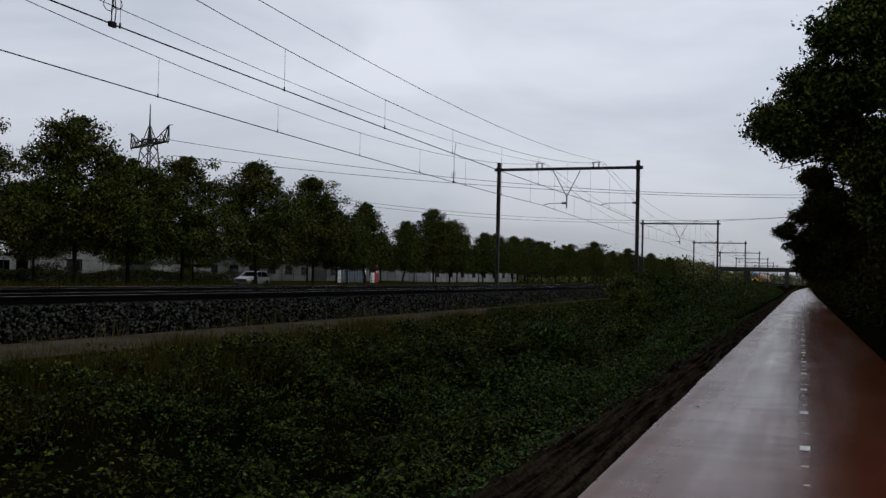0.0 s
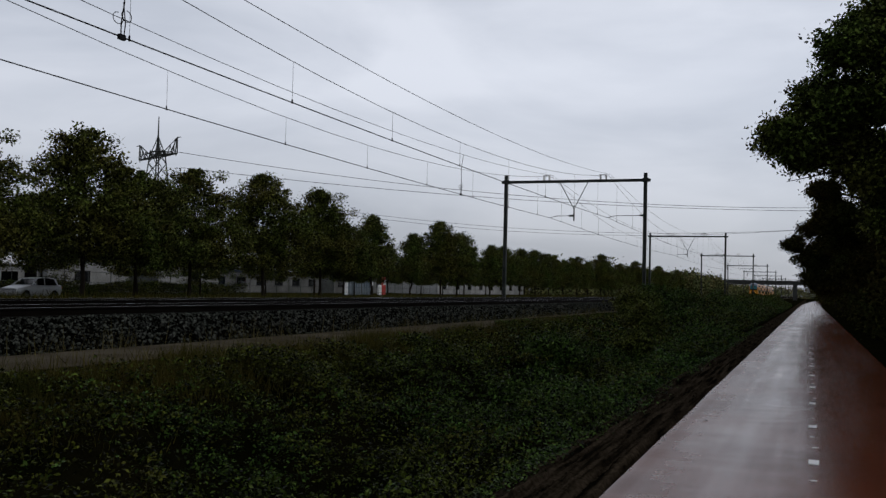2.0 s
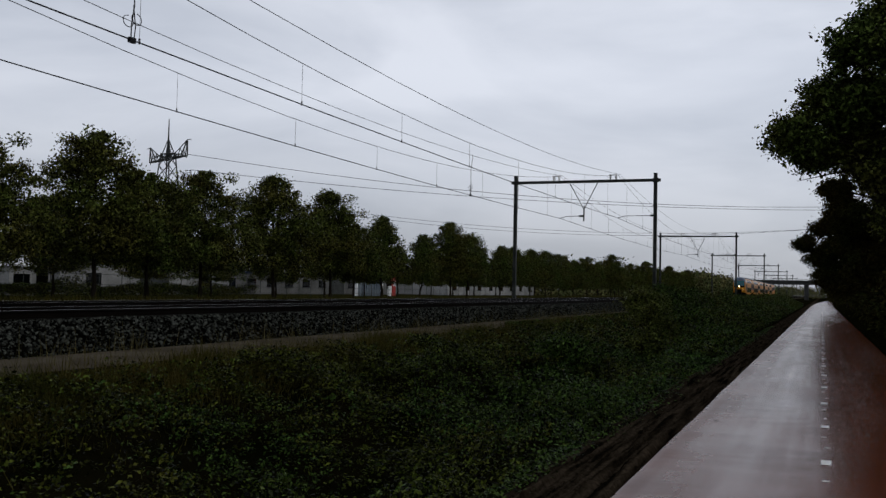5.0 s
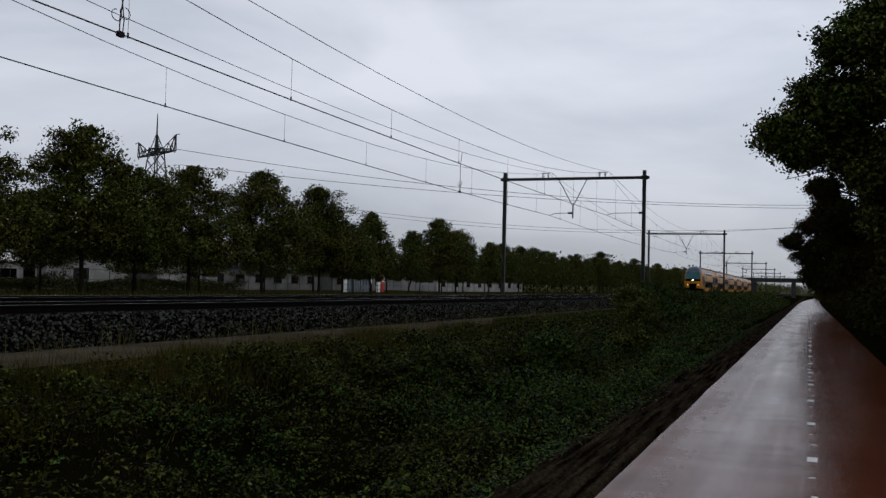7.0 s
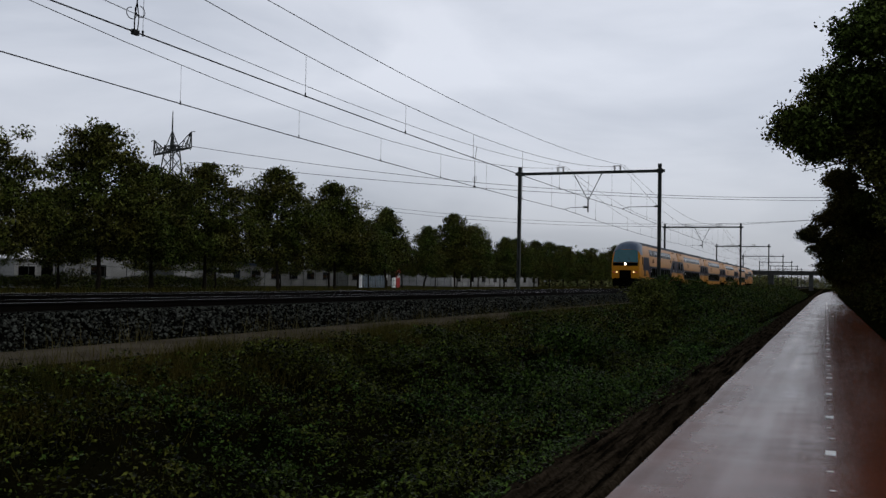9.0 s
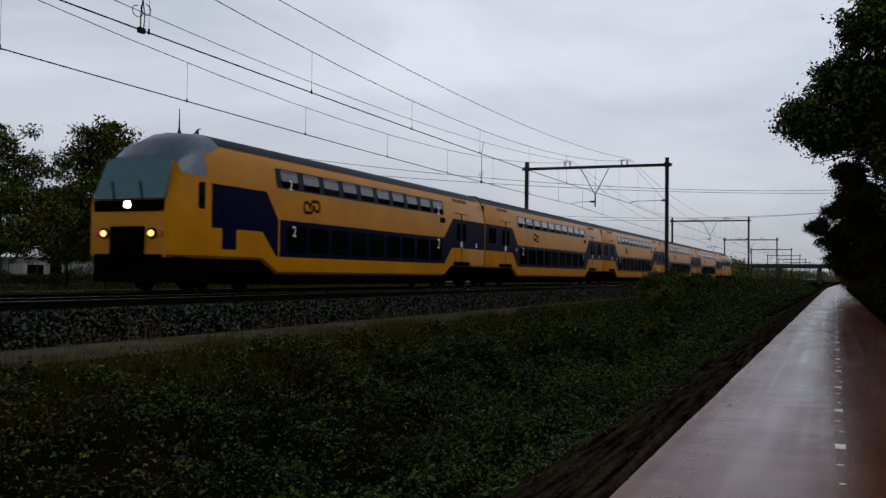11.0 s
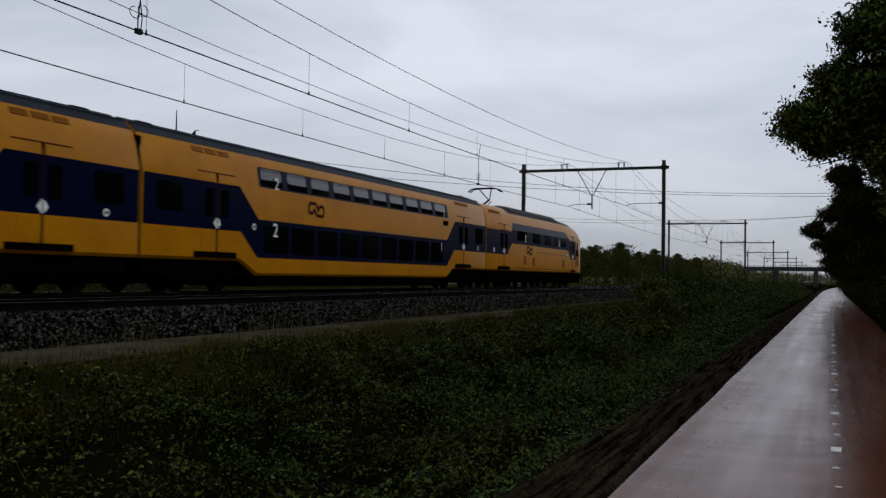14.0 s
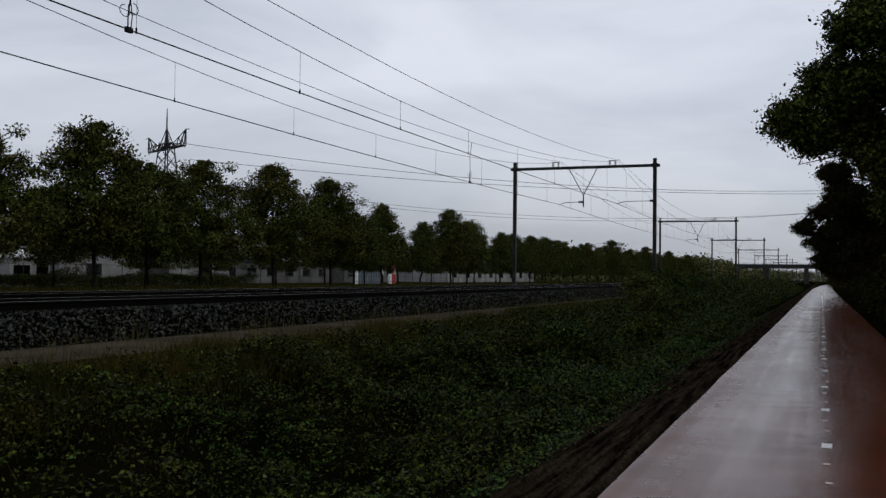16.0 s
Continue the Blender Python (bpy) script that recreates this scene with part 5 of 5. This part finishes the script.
    tagged(leaves("shrub_belt", p[~dull], size[~dull], M_LEAF_FRESH, up=0.5, rng=rng), "belt of fresh green shrubs between path and railway", "shrubs", kind="stuff")
    tagged(leaves("bramble_bushes", p[dull], size[dull], M_LEAF_BUSH, up=0.5, rng=rng), "dull green bushes among the shrubs", "shrubs", kind="stuff")
    # far verge, behind the tracks
    n = 26000
    y = spread_y(n, 10, 200, 1.4)
    x = rng.uniform(-37, -21.5, n)
    z = ground_z(x) + 0.4 * rng.random(n) ** 1.5
    tagged(blades("far_verge_grass", np.stack([x, y, z - 0.25], 1), rng.uniform(0.25, 0.6, n), M_GRASS, width=0.03, rng=rng), "rough dry grass between railway and road", "grass", kind="stuff")
    # grass by the gravel track
    n = 90000
    y = spread_y(n, 5, 48, 1.6)
    x = -8.75 + rng.normal(0, 0.42, n)
    clump = np.array([noise.noise((a * 0.8, b * 0.6, 29)) for a, b in zip(x, y)])
    keep = clump + 0.5 * (x + 9.15) + 0.32 * rng.normal(size=n) > -0.02
    x, y = x[keep], y[keep]
    tagged(blades("bank_grass", np.stack([x, y, ground_z(x) - 0.02], 1), rng.uniform(0.08, 0.30, len(x)) * (1 + 0.9 * (rng.random(len(x)) < 0.04)), M_GRASS, width=0.007, rng=rng), "tufts of dry brown grass beside the gravel track", "grass", kind="stuff")
    # tall bleached stalks over the edge of the gravel and at the foot of the ballast
    n = 5200
    y = spread_y(n, 6, 60, 1.4)
    x = np.where(rng.random(n) < 0.8, -9.0 + rng.normal(0, 0.38, n), -10.95 + rng.normal(0, 0.12, n))
    tuft = np.array([noise.noise((a * 0.9, b * 0.55, 52)) for a, b in zip(x, y)])
    keep = tuft + 0.15 * rng.normal(size=n) > 0.0
    x, y = x[keep], y[keep]
    tagged(blades("grass_stalks", np.stack([x, y, ground_z(x) - 0.02], 1), rng.uniform(0.18, 0.62, len(x)), M_STALK, lean=0.22, width=0.005, rng=rng), "thin bleached grass stalks beside the gravel track", "grass", kind="stuff")
    # weeds creeping over the mud
    n = 16000
    y = spread_y(n, 4, 60, 1.6)
    x = -2.80 + rng.normal(0, 0.14, n) + 0.16 * np.array([noise.noise((0.5, b * 0.8, 33)) for b in y])
    tagged(leaves("verge_weeds", np.stack([x, y, ground_z(x) + 0.06 * rng.random(n)], 1), rng.uniform(0.015, 0.035, n), M_LEAF_FRESH, up=1.0, rng=rng), "small green weeds at the edge of the bare verge", "weeds", kind="stuff")
    # clods and ruts of the verge
    n = 5000
    y = spread_y(n, 4, 50, 1.6)
    x = rng.uniform(-2.7, -1.74, n)
    base = np.array([(1, 0, 0), (-0.5, 0.87, 0), (-0.5, -0.87, 0), (0, 0, 0.8)])
    s = rng.uniform(0.008, 0.03, n)[:, None, None] * rng.uniform(0.6, 1.4, (n, 4, 3))
    v = base[None] * s + np.stack([x, y, ground_z(x) - 0.005], 1)[:, None]
    f = np.array([(0, 1, 3), (1, 2, 3), (2, 0, 3)])[None] + (np.arange(n) * 4)[:, None, None]
    tagged(from_arrays("mud_clods", v.reshape(-1, 3), f.reshape(-1, 3), M_MUD), "dark clods of earth on the bare verge", "soil", kind="stuff")


undergrowth()


def build_shrub(x, y, r, h, seed, label, material):
    rng = np.random.default_rng(seed)
    s = tagged(new("shrub"), label, "shrub", "single shrubs")
    s.matrix_basis = pose(x, y, float(ground_z(x)))
    bm = bmesh.new()
    for k in range(14):
        a, q = rng.uniform(0, 6.28), rng.uniform(0.3, 0.9)
        tube(bm, [(0.1 * math.cos(a), 0.1 * math.sin(a), -0.05), (r * q * 0.5 * math.cos(a), r * q * 0.5 * math.sin(a), h * 0.5), (r * q * math.cos(a), r * q * math.sin(a), h * rng.uniform(0.7, 0.98))], [0.02, 0.013, 0.004], 5)
    part("stems", bm, M_BARK, s)
    p = crown_points(rng, (0, 0, h * 0.55), (r, r, h * 0.48), 150, 60, 0.14, 0.15)
    p[:, 2] = np.maximum(p[:, 2], 0.02)
    leaves("foliage", p, rng.uniform(0.03, 0.065, len(p)), material, s, up=0.5, rng=rng)


for x, y, r, h, m in ((-8.3, 48.5, 1.1, 1.75, 0), (-8.3, 50.5, 1.3, 1.7, 0), (-6.9, 42.5, 0.9, 1.7, 0), (-8.6, 56.0, 1.4, 1.9, 1), (-7.0, 58.0, 1.6, 2.3, 1), (-6.0, 47.0, 1.3, 1.8, 1), (-8.2, 66.0, 1.6, 2.0, 1), (-6.4, 72.0, 1.6, 2.2, 1), (-5.0, 60.0, 1.2, 1.7, 1), (-5.6, 33.0, 0.9, 1.3, 0), (-6.4, 25.0, 0.9, 1.2, 1), (-5.2, 19.0, 0.8, 1.0, 1), (-7.4, 84.0, 1.8, 2.4, 1), (-5.4, 92.0, 1.6, 2.2, 1)):
    build_shrub(x, y, r, h, int(100 + y), "bushy fresh green shrub on the ditch bank" if m else "dense dark green shrub on the ditch bank", M_LEAF_FRESH if m else M_LEAF_TREE_B)


def build_hedge():
    """Tall weeds between the road and the sheds."""
    rng = np.random.default_rng(61)
    n = 60000
    y = rng.uniform(28, 78, n)
    x = rng.uniform(-53.5, -49.0, n)
    top = np.array([0.95 + 1.0 * noise.noise((a * 0.3, b * 0.25, 77)) + 0.3 * noise.noise((a * 1.3, b * 1.2, 7)) for a, b in zip(x, y)])
    z = ground_z(x) + np.clip(top, 0.3, 2.0) * rng.random(n) ** 0.5
    tagged(leaves("tall_weeds", np.stack([x, y, z], 1), rng.uniform(0.035, 0.08, n), M_LEAF_BUSH, up=0.2, rng=rng), "tall unkempt weeds before the sheds", "weeds", kind="stuff")


build_hedge()


def build_fallen_leaf():
    bm = bmesh.new()
    out = [(0, -0.09, 0), (0.035, -0.04, 0.012), (0.045, 0.02, 0.02), (0.02, 0.08, 0.012), (0, 0.11, 0.03), (-0.03, 0.07, 0.018), (-0.045, 0.01, 0.024), (-0.03, -0.05, 0.008)]
    mid = bm.verts.new((0, 0, 0.004))
    ring_ = [bm.verts.new(p) for p in out]
    for a, b in zip(ring_, ring_[1:] + ring_[:1]):
        bm.faces.new((mid, a, b))
    leaf = tagged(link("fallen_leaf", bm, M_BARK), "single dark fallen leaf lying on the wet path", "leaf", "fallen leaves")
    leaf.matrix_basis = pose(-1.34, 13.85, 0.006, 0, 0, 70) @ Matrix.Scale(0.5, 4)
    for x, y, r in ((-0.03, 18.6, 20), (0.3, 11.6, 200)):
        copy_thing(leaf, pose(x, y, 0.014 if abs(x) < 0.4 else 0.008, 0, 0, r) @ Matrix.Scale(0.5, 4))


build_fallen_leaf()


# ---- bridge over the line ----
def build_bridge():
    b = tagged(new("road_bridge"), "grey concrete road bridge crossing the railway and path", "bridge")
    y = 450
    bm = bmesh.new()
    box(bm, -62, 40, y - 4, y + 4, 6.5, 7.9)
    part("deck", bm, M_CONCRETE, b, "concrete bridge deck")
    bm = bmesh.new()
    box(bm, -62, 40, y - 4.3, y - 4.0, 7.6, 8.35)
    part("parapet", bm, M_CONCRETE, b)
    bm = bmesh.new()
    box(bm, -62, 40, y - 4.25, y - 4.2, 8.75, 8.85)
    for k in range(52):
        box(bm, -62 + 2 * k, -61.94 + 2 * k, y - 4.25, y - 4.2, 8.35, 8.8)
    part("railing", bm, M_STEEL, b)
    for x in (-22.5, -6.2, 6.5):
        bm = bmesh.new()
        box(bm, x - 0.9, x + 0.9, y - 3.4, y + 3.4, -0.2, 6.5, 0.1)
        part("pier", bm, M_CONCRETE, b, "concrete bridge pier")
    bm = bmesh.new()
    prism(bm, [(y - 6, 0.3), (y + 6, 0.3), (y + 4, 6.9), (y - 4, 6.9)], -62, -34)
    bmesh.ops.recalc_face_normals(bm, faces=bm.faces[:])
    part("abutment", bm, M_CONCRETE, b)


build_bridge()


# ---- buildings behind the trees ----
def build_hall(x, y0, y1, h, material, label, bays, doors_at=()):
    b = tagged(new("industrial_building"), label, "building")
    bm = bmesh.new()
    box(bm, x - 14, x, y0, y1, 0.2, 0.5 + h)
    part("wall", bm, material, b)
    bm = bmesh.new()
    box(bm, x - 14.2, x + 0.2, y0 - 0.2, y1 + 0.2, 0.5 + h, 0.75 + h)
    part("roof", bm, M_ROOF, b, "flat roof edge")
    step = (y1 - y0) / bays
    for k in range(bays):
        c = y0 + step * (k + 0.5)
        if k in doors_at:
            bm = bmesh.new()
            box(bm, x - 0.1, x + 0.06, c - 2.2, c + 2.2, 0.5, 0.4 + h * 0.85)
            d = part("roller_door", bm, M_STEEL, b, "grey roller door")
            for j in range(4):
                bm = bmesh.new()
                box(bm, x + 0.06, x + 0.1, c - 2.2, c + 2.2, 0.8 + j * 0.55, 0.84 + j * 0.55)
                part("rib", bm, M_STEEL, d)
        else:
            bm = bmesh.new()
            box(bm, x - 0.1, x + 0.02, c - 1.0, c + 1.0, 1.5, 2.5)
            w = part("window", bm, M_DARKGLASS, b)
            bm = bmesh.new()
            box(bm, x, x + 0.12, c - 1.1, c + 1.1, 1.4, 1.5)
            part("sill", bm, M_CONCRETE, w)
    return b


build_hall(-62, 66, 92, 2.9, M_WALL, "low white industrial hall with a flat roof behind the trees", 3, (1,))
build_hall(-60, 30, 63, 2.3, M_GREYWALL, "low grey shed with small windows behind the trees", 6)
build_hall(-66, 96, 146, 2.6, M_GREYWALL, "long grey industrial building with small windows", 11, (6,))
build_hall(-62, 160, 215, 2.8, M_WALL, "pale industrial building far along the road", 8)


def build_kiosk():
    k = tagged(new("kiosk"), "small white gabled kiosk with a dark doorway among the weeds", "shed")
    bm = bmesh.new()
    box(bm, -59.2, -57.0, 55.6, 59.8, 0.4, 2.75)
    part("wall", bm, M_WALL, k)
    bm = bmesh.new()
    prism(bm, [(55.3, 2.75), (60.2, 2.75), (57.8, 3.65)], -59.4, -56.8)
    bmesh.ops.recalc_face_normals(bm, faces=bm.faces[:])
    part("roof", bm, M_WHITE, k, "white gable roof")
    bm = bmesh.new()
    box(bm, -57.05, -56.96, 58.3, 59.5, 0.5, 2.6)
    part("door", bm, M_UNDER, k, "dark doorway")
    bm = bmesh.new()
    box(bm, -57.05, -56.96, 56.0, 57.6, 1.3, 2.2)
    part("window", bm, M_DULLGLASS, k)


build_kiosk()


def build_sign():
    s = tagged(new("roadside_sign"), "red and white advertising pillar at an entrance", "sign")
    bm = bmesh.new()
    box(bm, -55.2, -55.0, 121.0, 122.0, 0.5, 3.4, 0.02)
    part("pillar", bm, M_RED, s)
    bm = bmesh.new()
    box(bm, -54.99, -54.96, 121.1, 121.9, 1.9, 2.6)
    part("panel", bm, M_WHITE, s, "white panel")
    bm = bmesh.new()
    box(bm, -55.2, -55.0, 119.8, 120.7, 0.5, 1.9, 0.02)
    part("panel", bm, M_WHITE, s, "white board")


build_sign()


def build_gate():
    gate = tagged(new("entrance_gate"), "pale grey barred gate with a light frame at the entrance", "gate")
    for y in (110.0, 117.5):
        bm = bmesh.new()
        box(bm, -55.2, -54.9, y - 0.15, y + 0.15, 0.3, 3.4, 0.02)
        part("gate_post", bm, M_WHITE, gate)
    bm = bmesh.new()
    box(bm, -55.15, -54.95, 110, 117.5, 3.1, 3.4)
    part("lintel", bm, M_WHITE, gate)
    for k in range(14):
        bm = bmesh.new()
        box(bm, -55.1, -55.0, 110.5 + 0.5 * k, 110.65 + 0.5 * k, 0.5, 3.1)
        part("bar", bm, M_GATE, gate)


build_gate()


def build_fence():
    fence = tagged(new("fence"), "thin dark wire mesh fence in front of the buildings", "fence")
    for k in range(46):
        bm = bmesh.new()
        tube(bm, [(-53, 40 + 2.6 * k, 0.4), (-53, 40 + 2.6 * k, 2.4)], 0.03, 5)
        part("post", bm, M_STEEL, fence)
    for z in (0.9, 1.5, 2.3):
        bm = bmesh.new()
        tube(bm, [(-53, 40, z), (-53, 157, z)], 0.015, 4)
        part("rail", bm, M_STEEL, fence)


build_fence()


# ---- high-voltage line ----
def build_pylon(x, y, h):
    p = tagged(new("electricity_pylon"), "grey lattice electricity pylon rising behind the trees", "pylon")
    bm = bmesh.new()

    def corner(z, i):
        r = 3.4 * (1 - z / h) ** 1.2 + 0.5
        return (x + r * (1 if i in (0, 3) else -1), y + r * (1 if i < 2 else -1), z)
    zs = np.linspace(0, h - 7, 12)
    for i in range(4):
        tube(bm, [corner(z, i) for z in zs], 0.16, 4)
        for a, b in zip(zs, zs[1:]):
            tube(bm, [corner(a, i), corner(b, (i + 1) % 4)], 0.08, 4)
            tube(bm, [corner(b, i), corner(a, (i + 1) % 4)], 0.08, 4)
    tube(bm, [(x, y, h - 8), (x, y, h)], [0.25, 0.08], 6)
    part("mast", bm, M_STEEL, p)
    # one level cross arm with upturned ends, and a peak over its middle
    ax, ay, za = 7.3, -3.8, h - 8.2
    nx, ny = 0.46, 0.88

    def at(f, up, w=0.0):
        return (x + ax * f + nx * w, y + ay * f + ny * w, za + up)
    for side in (-1, 1):
        bm = bmesh.new()
        for w in (-0.7, 0.7):
            tube(bm, [at(0, 0, w), at(side, 0, w * 0.3)], 0.15, 4)
            tube(bm, [at(0, 1.1, w), at(side * 0.55, 0.7, w), at(side * 1.04, 3.1, 0)], 0.13, 4)
            tube(bm, [at(side, 0, w * 0.3), at(side * 1.04, 3.1, 0)], 0.14, 4)
            for k in range(8):
                f, g = side * k / 8, side * (k + 1) / 8
                top = [0.0 if k % 2 else np.interp(abs(f), [0, 0.55, 1.04], [1.1, 0.7, 3.1]), np.interp(abs(g), [0, 0.55, 1.04], [1.1, 0.7, 3.1]) if k % 2 else 0.0]
                tube(bm, [at(f, top[0], w * (1 - 0.7 * abs(f))), at(g, top[1], w * (1 - 0.7 * abs(g)))], 0.09, 4)
        tube(bm, [at(side * 1.04, 3.1), at(side * 1.22, 3.0)], 0.08, 4)
        tube(bm, [at(side, 0), at(side, -0.25), at(side * 1.0, -0.5)], 0.12, 4)
        part("cross_arm", bm, M_STEEL, p, "lattice cross arm with an upturned end")
    for f in (-0.3, 0.3):
        for w in (-0.6, 0.6):
            bm = bmesh.new()
            tube(bm, [at(f, 0, w), at(0, 4.2, 0)], 0.12, 4)
            part("peak_leg", bm, M_STEEL, p)
        for k in range(4):
            bm = bmesh.new()
            tube(bm, [at(f * (1 - k / 4), 1.05 * k, 0.6 * (1 - k / 4)), at(-f * (0.75 - k / 4), 1.05 * (k + 1), 0.6 * (0.75 - k / 4))], 0.08, 4)
            part("peak_brace", bm, M_STEEL, p)
    return p


build_pylon(-123.3, 160, 34.9)


def build_cables():
    """Each cable: both ends in plan, and its height as a parabola between them."""
    for a, b, c2, c1, c0 in (((-116, 156.2), (110, 330), 44.71, -30.9, 27.0), ((-119, 162), (110, 332), 29.08, -19.12, 24.67), ((-150, 280), (150, 400), 66.3, -39.19, 26.97), ((-150, 284), (150, 404), 72.66, -39.69, 25.94)):
        line = tagged(new("power_cable"), "thin dark high-voltage cable sagging across the sky", "power cable", "high-voltage cables")
        bm = bmesh.new()
        tube(bm, [(a[0] + (b[0] - a[0]) * t, a[1] + (b[1] - a[1]) * t, c2 * t * t + c1 * t + c0) for t in np.linspace(0, 1.1, 36)], 0.05, 5)
        part("cable", bm, M_WIRE, line)


build_cables()


# ---- what moves ----
def train_at(t):
    return 28.75 + (14.5 - t) * 35.1


def motions():
    for car, back, turn in CARS:
        walk(car, [(t, pose(FAR, train_at(t) + back, RAIL, 0, 0, turn)) for t in range(17)])
    walk(silver_car, [(t, pose(-42, 68.2 - 12.35 * t, 0.51)) for t in range(17)])
    for wheel, x, y in car_wheels:
        walk(wheel, [(k / 30, pose(x, y, 0.325 * CITY, 71 * min(k, 80))) for k in range(481)])


motions()
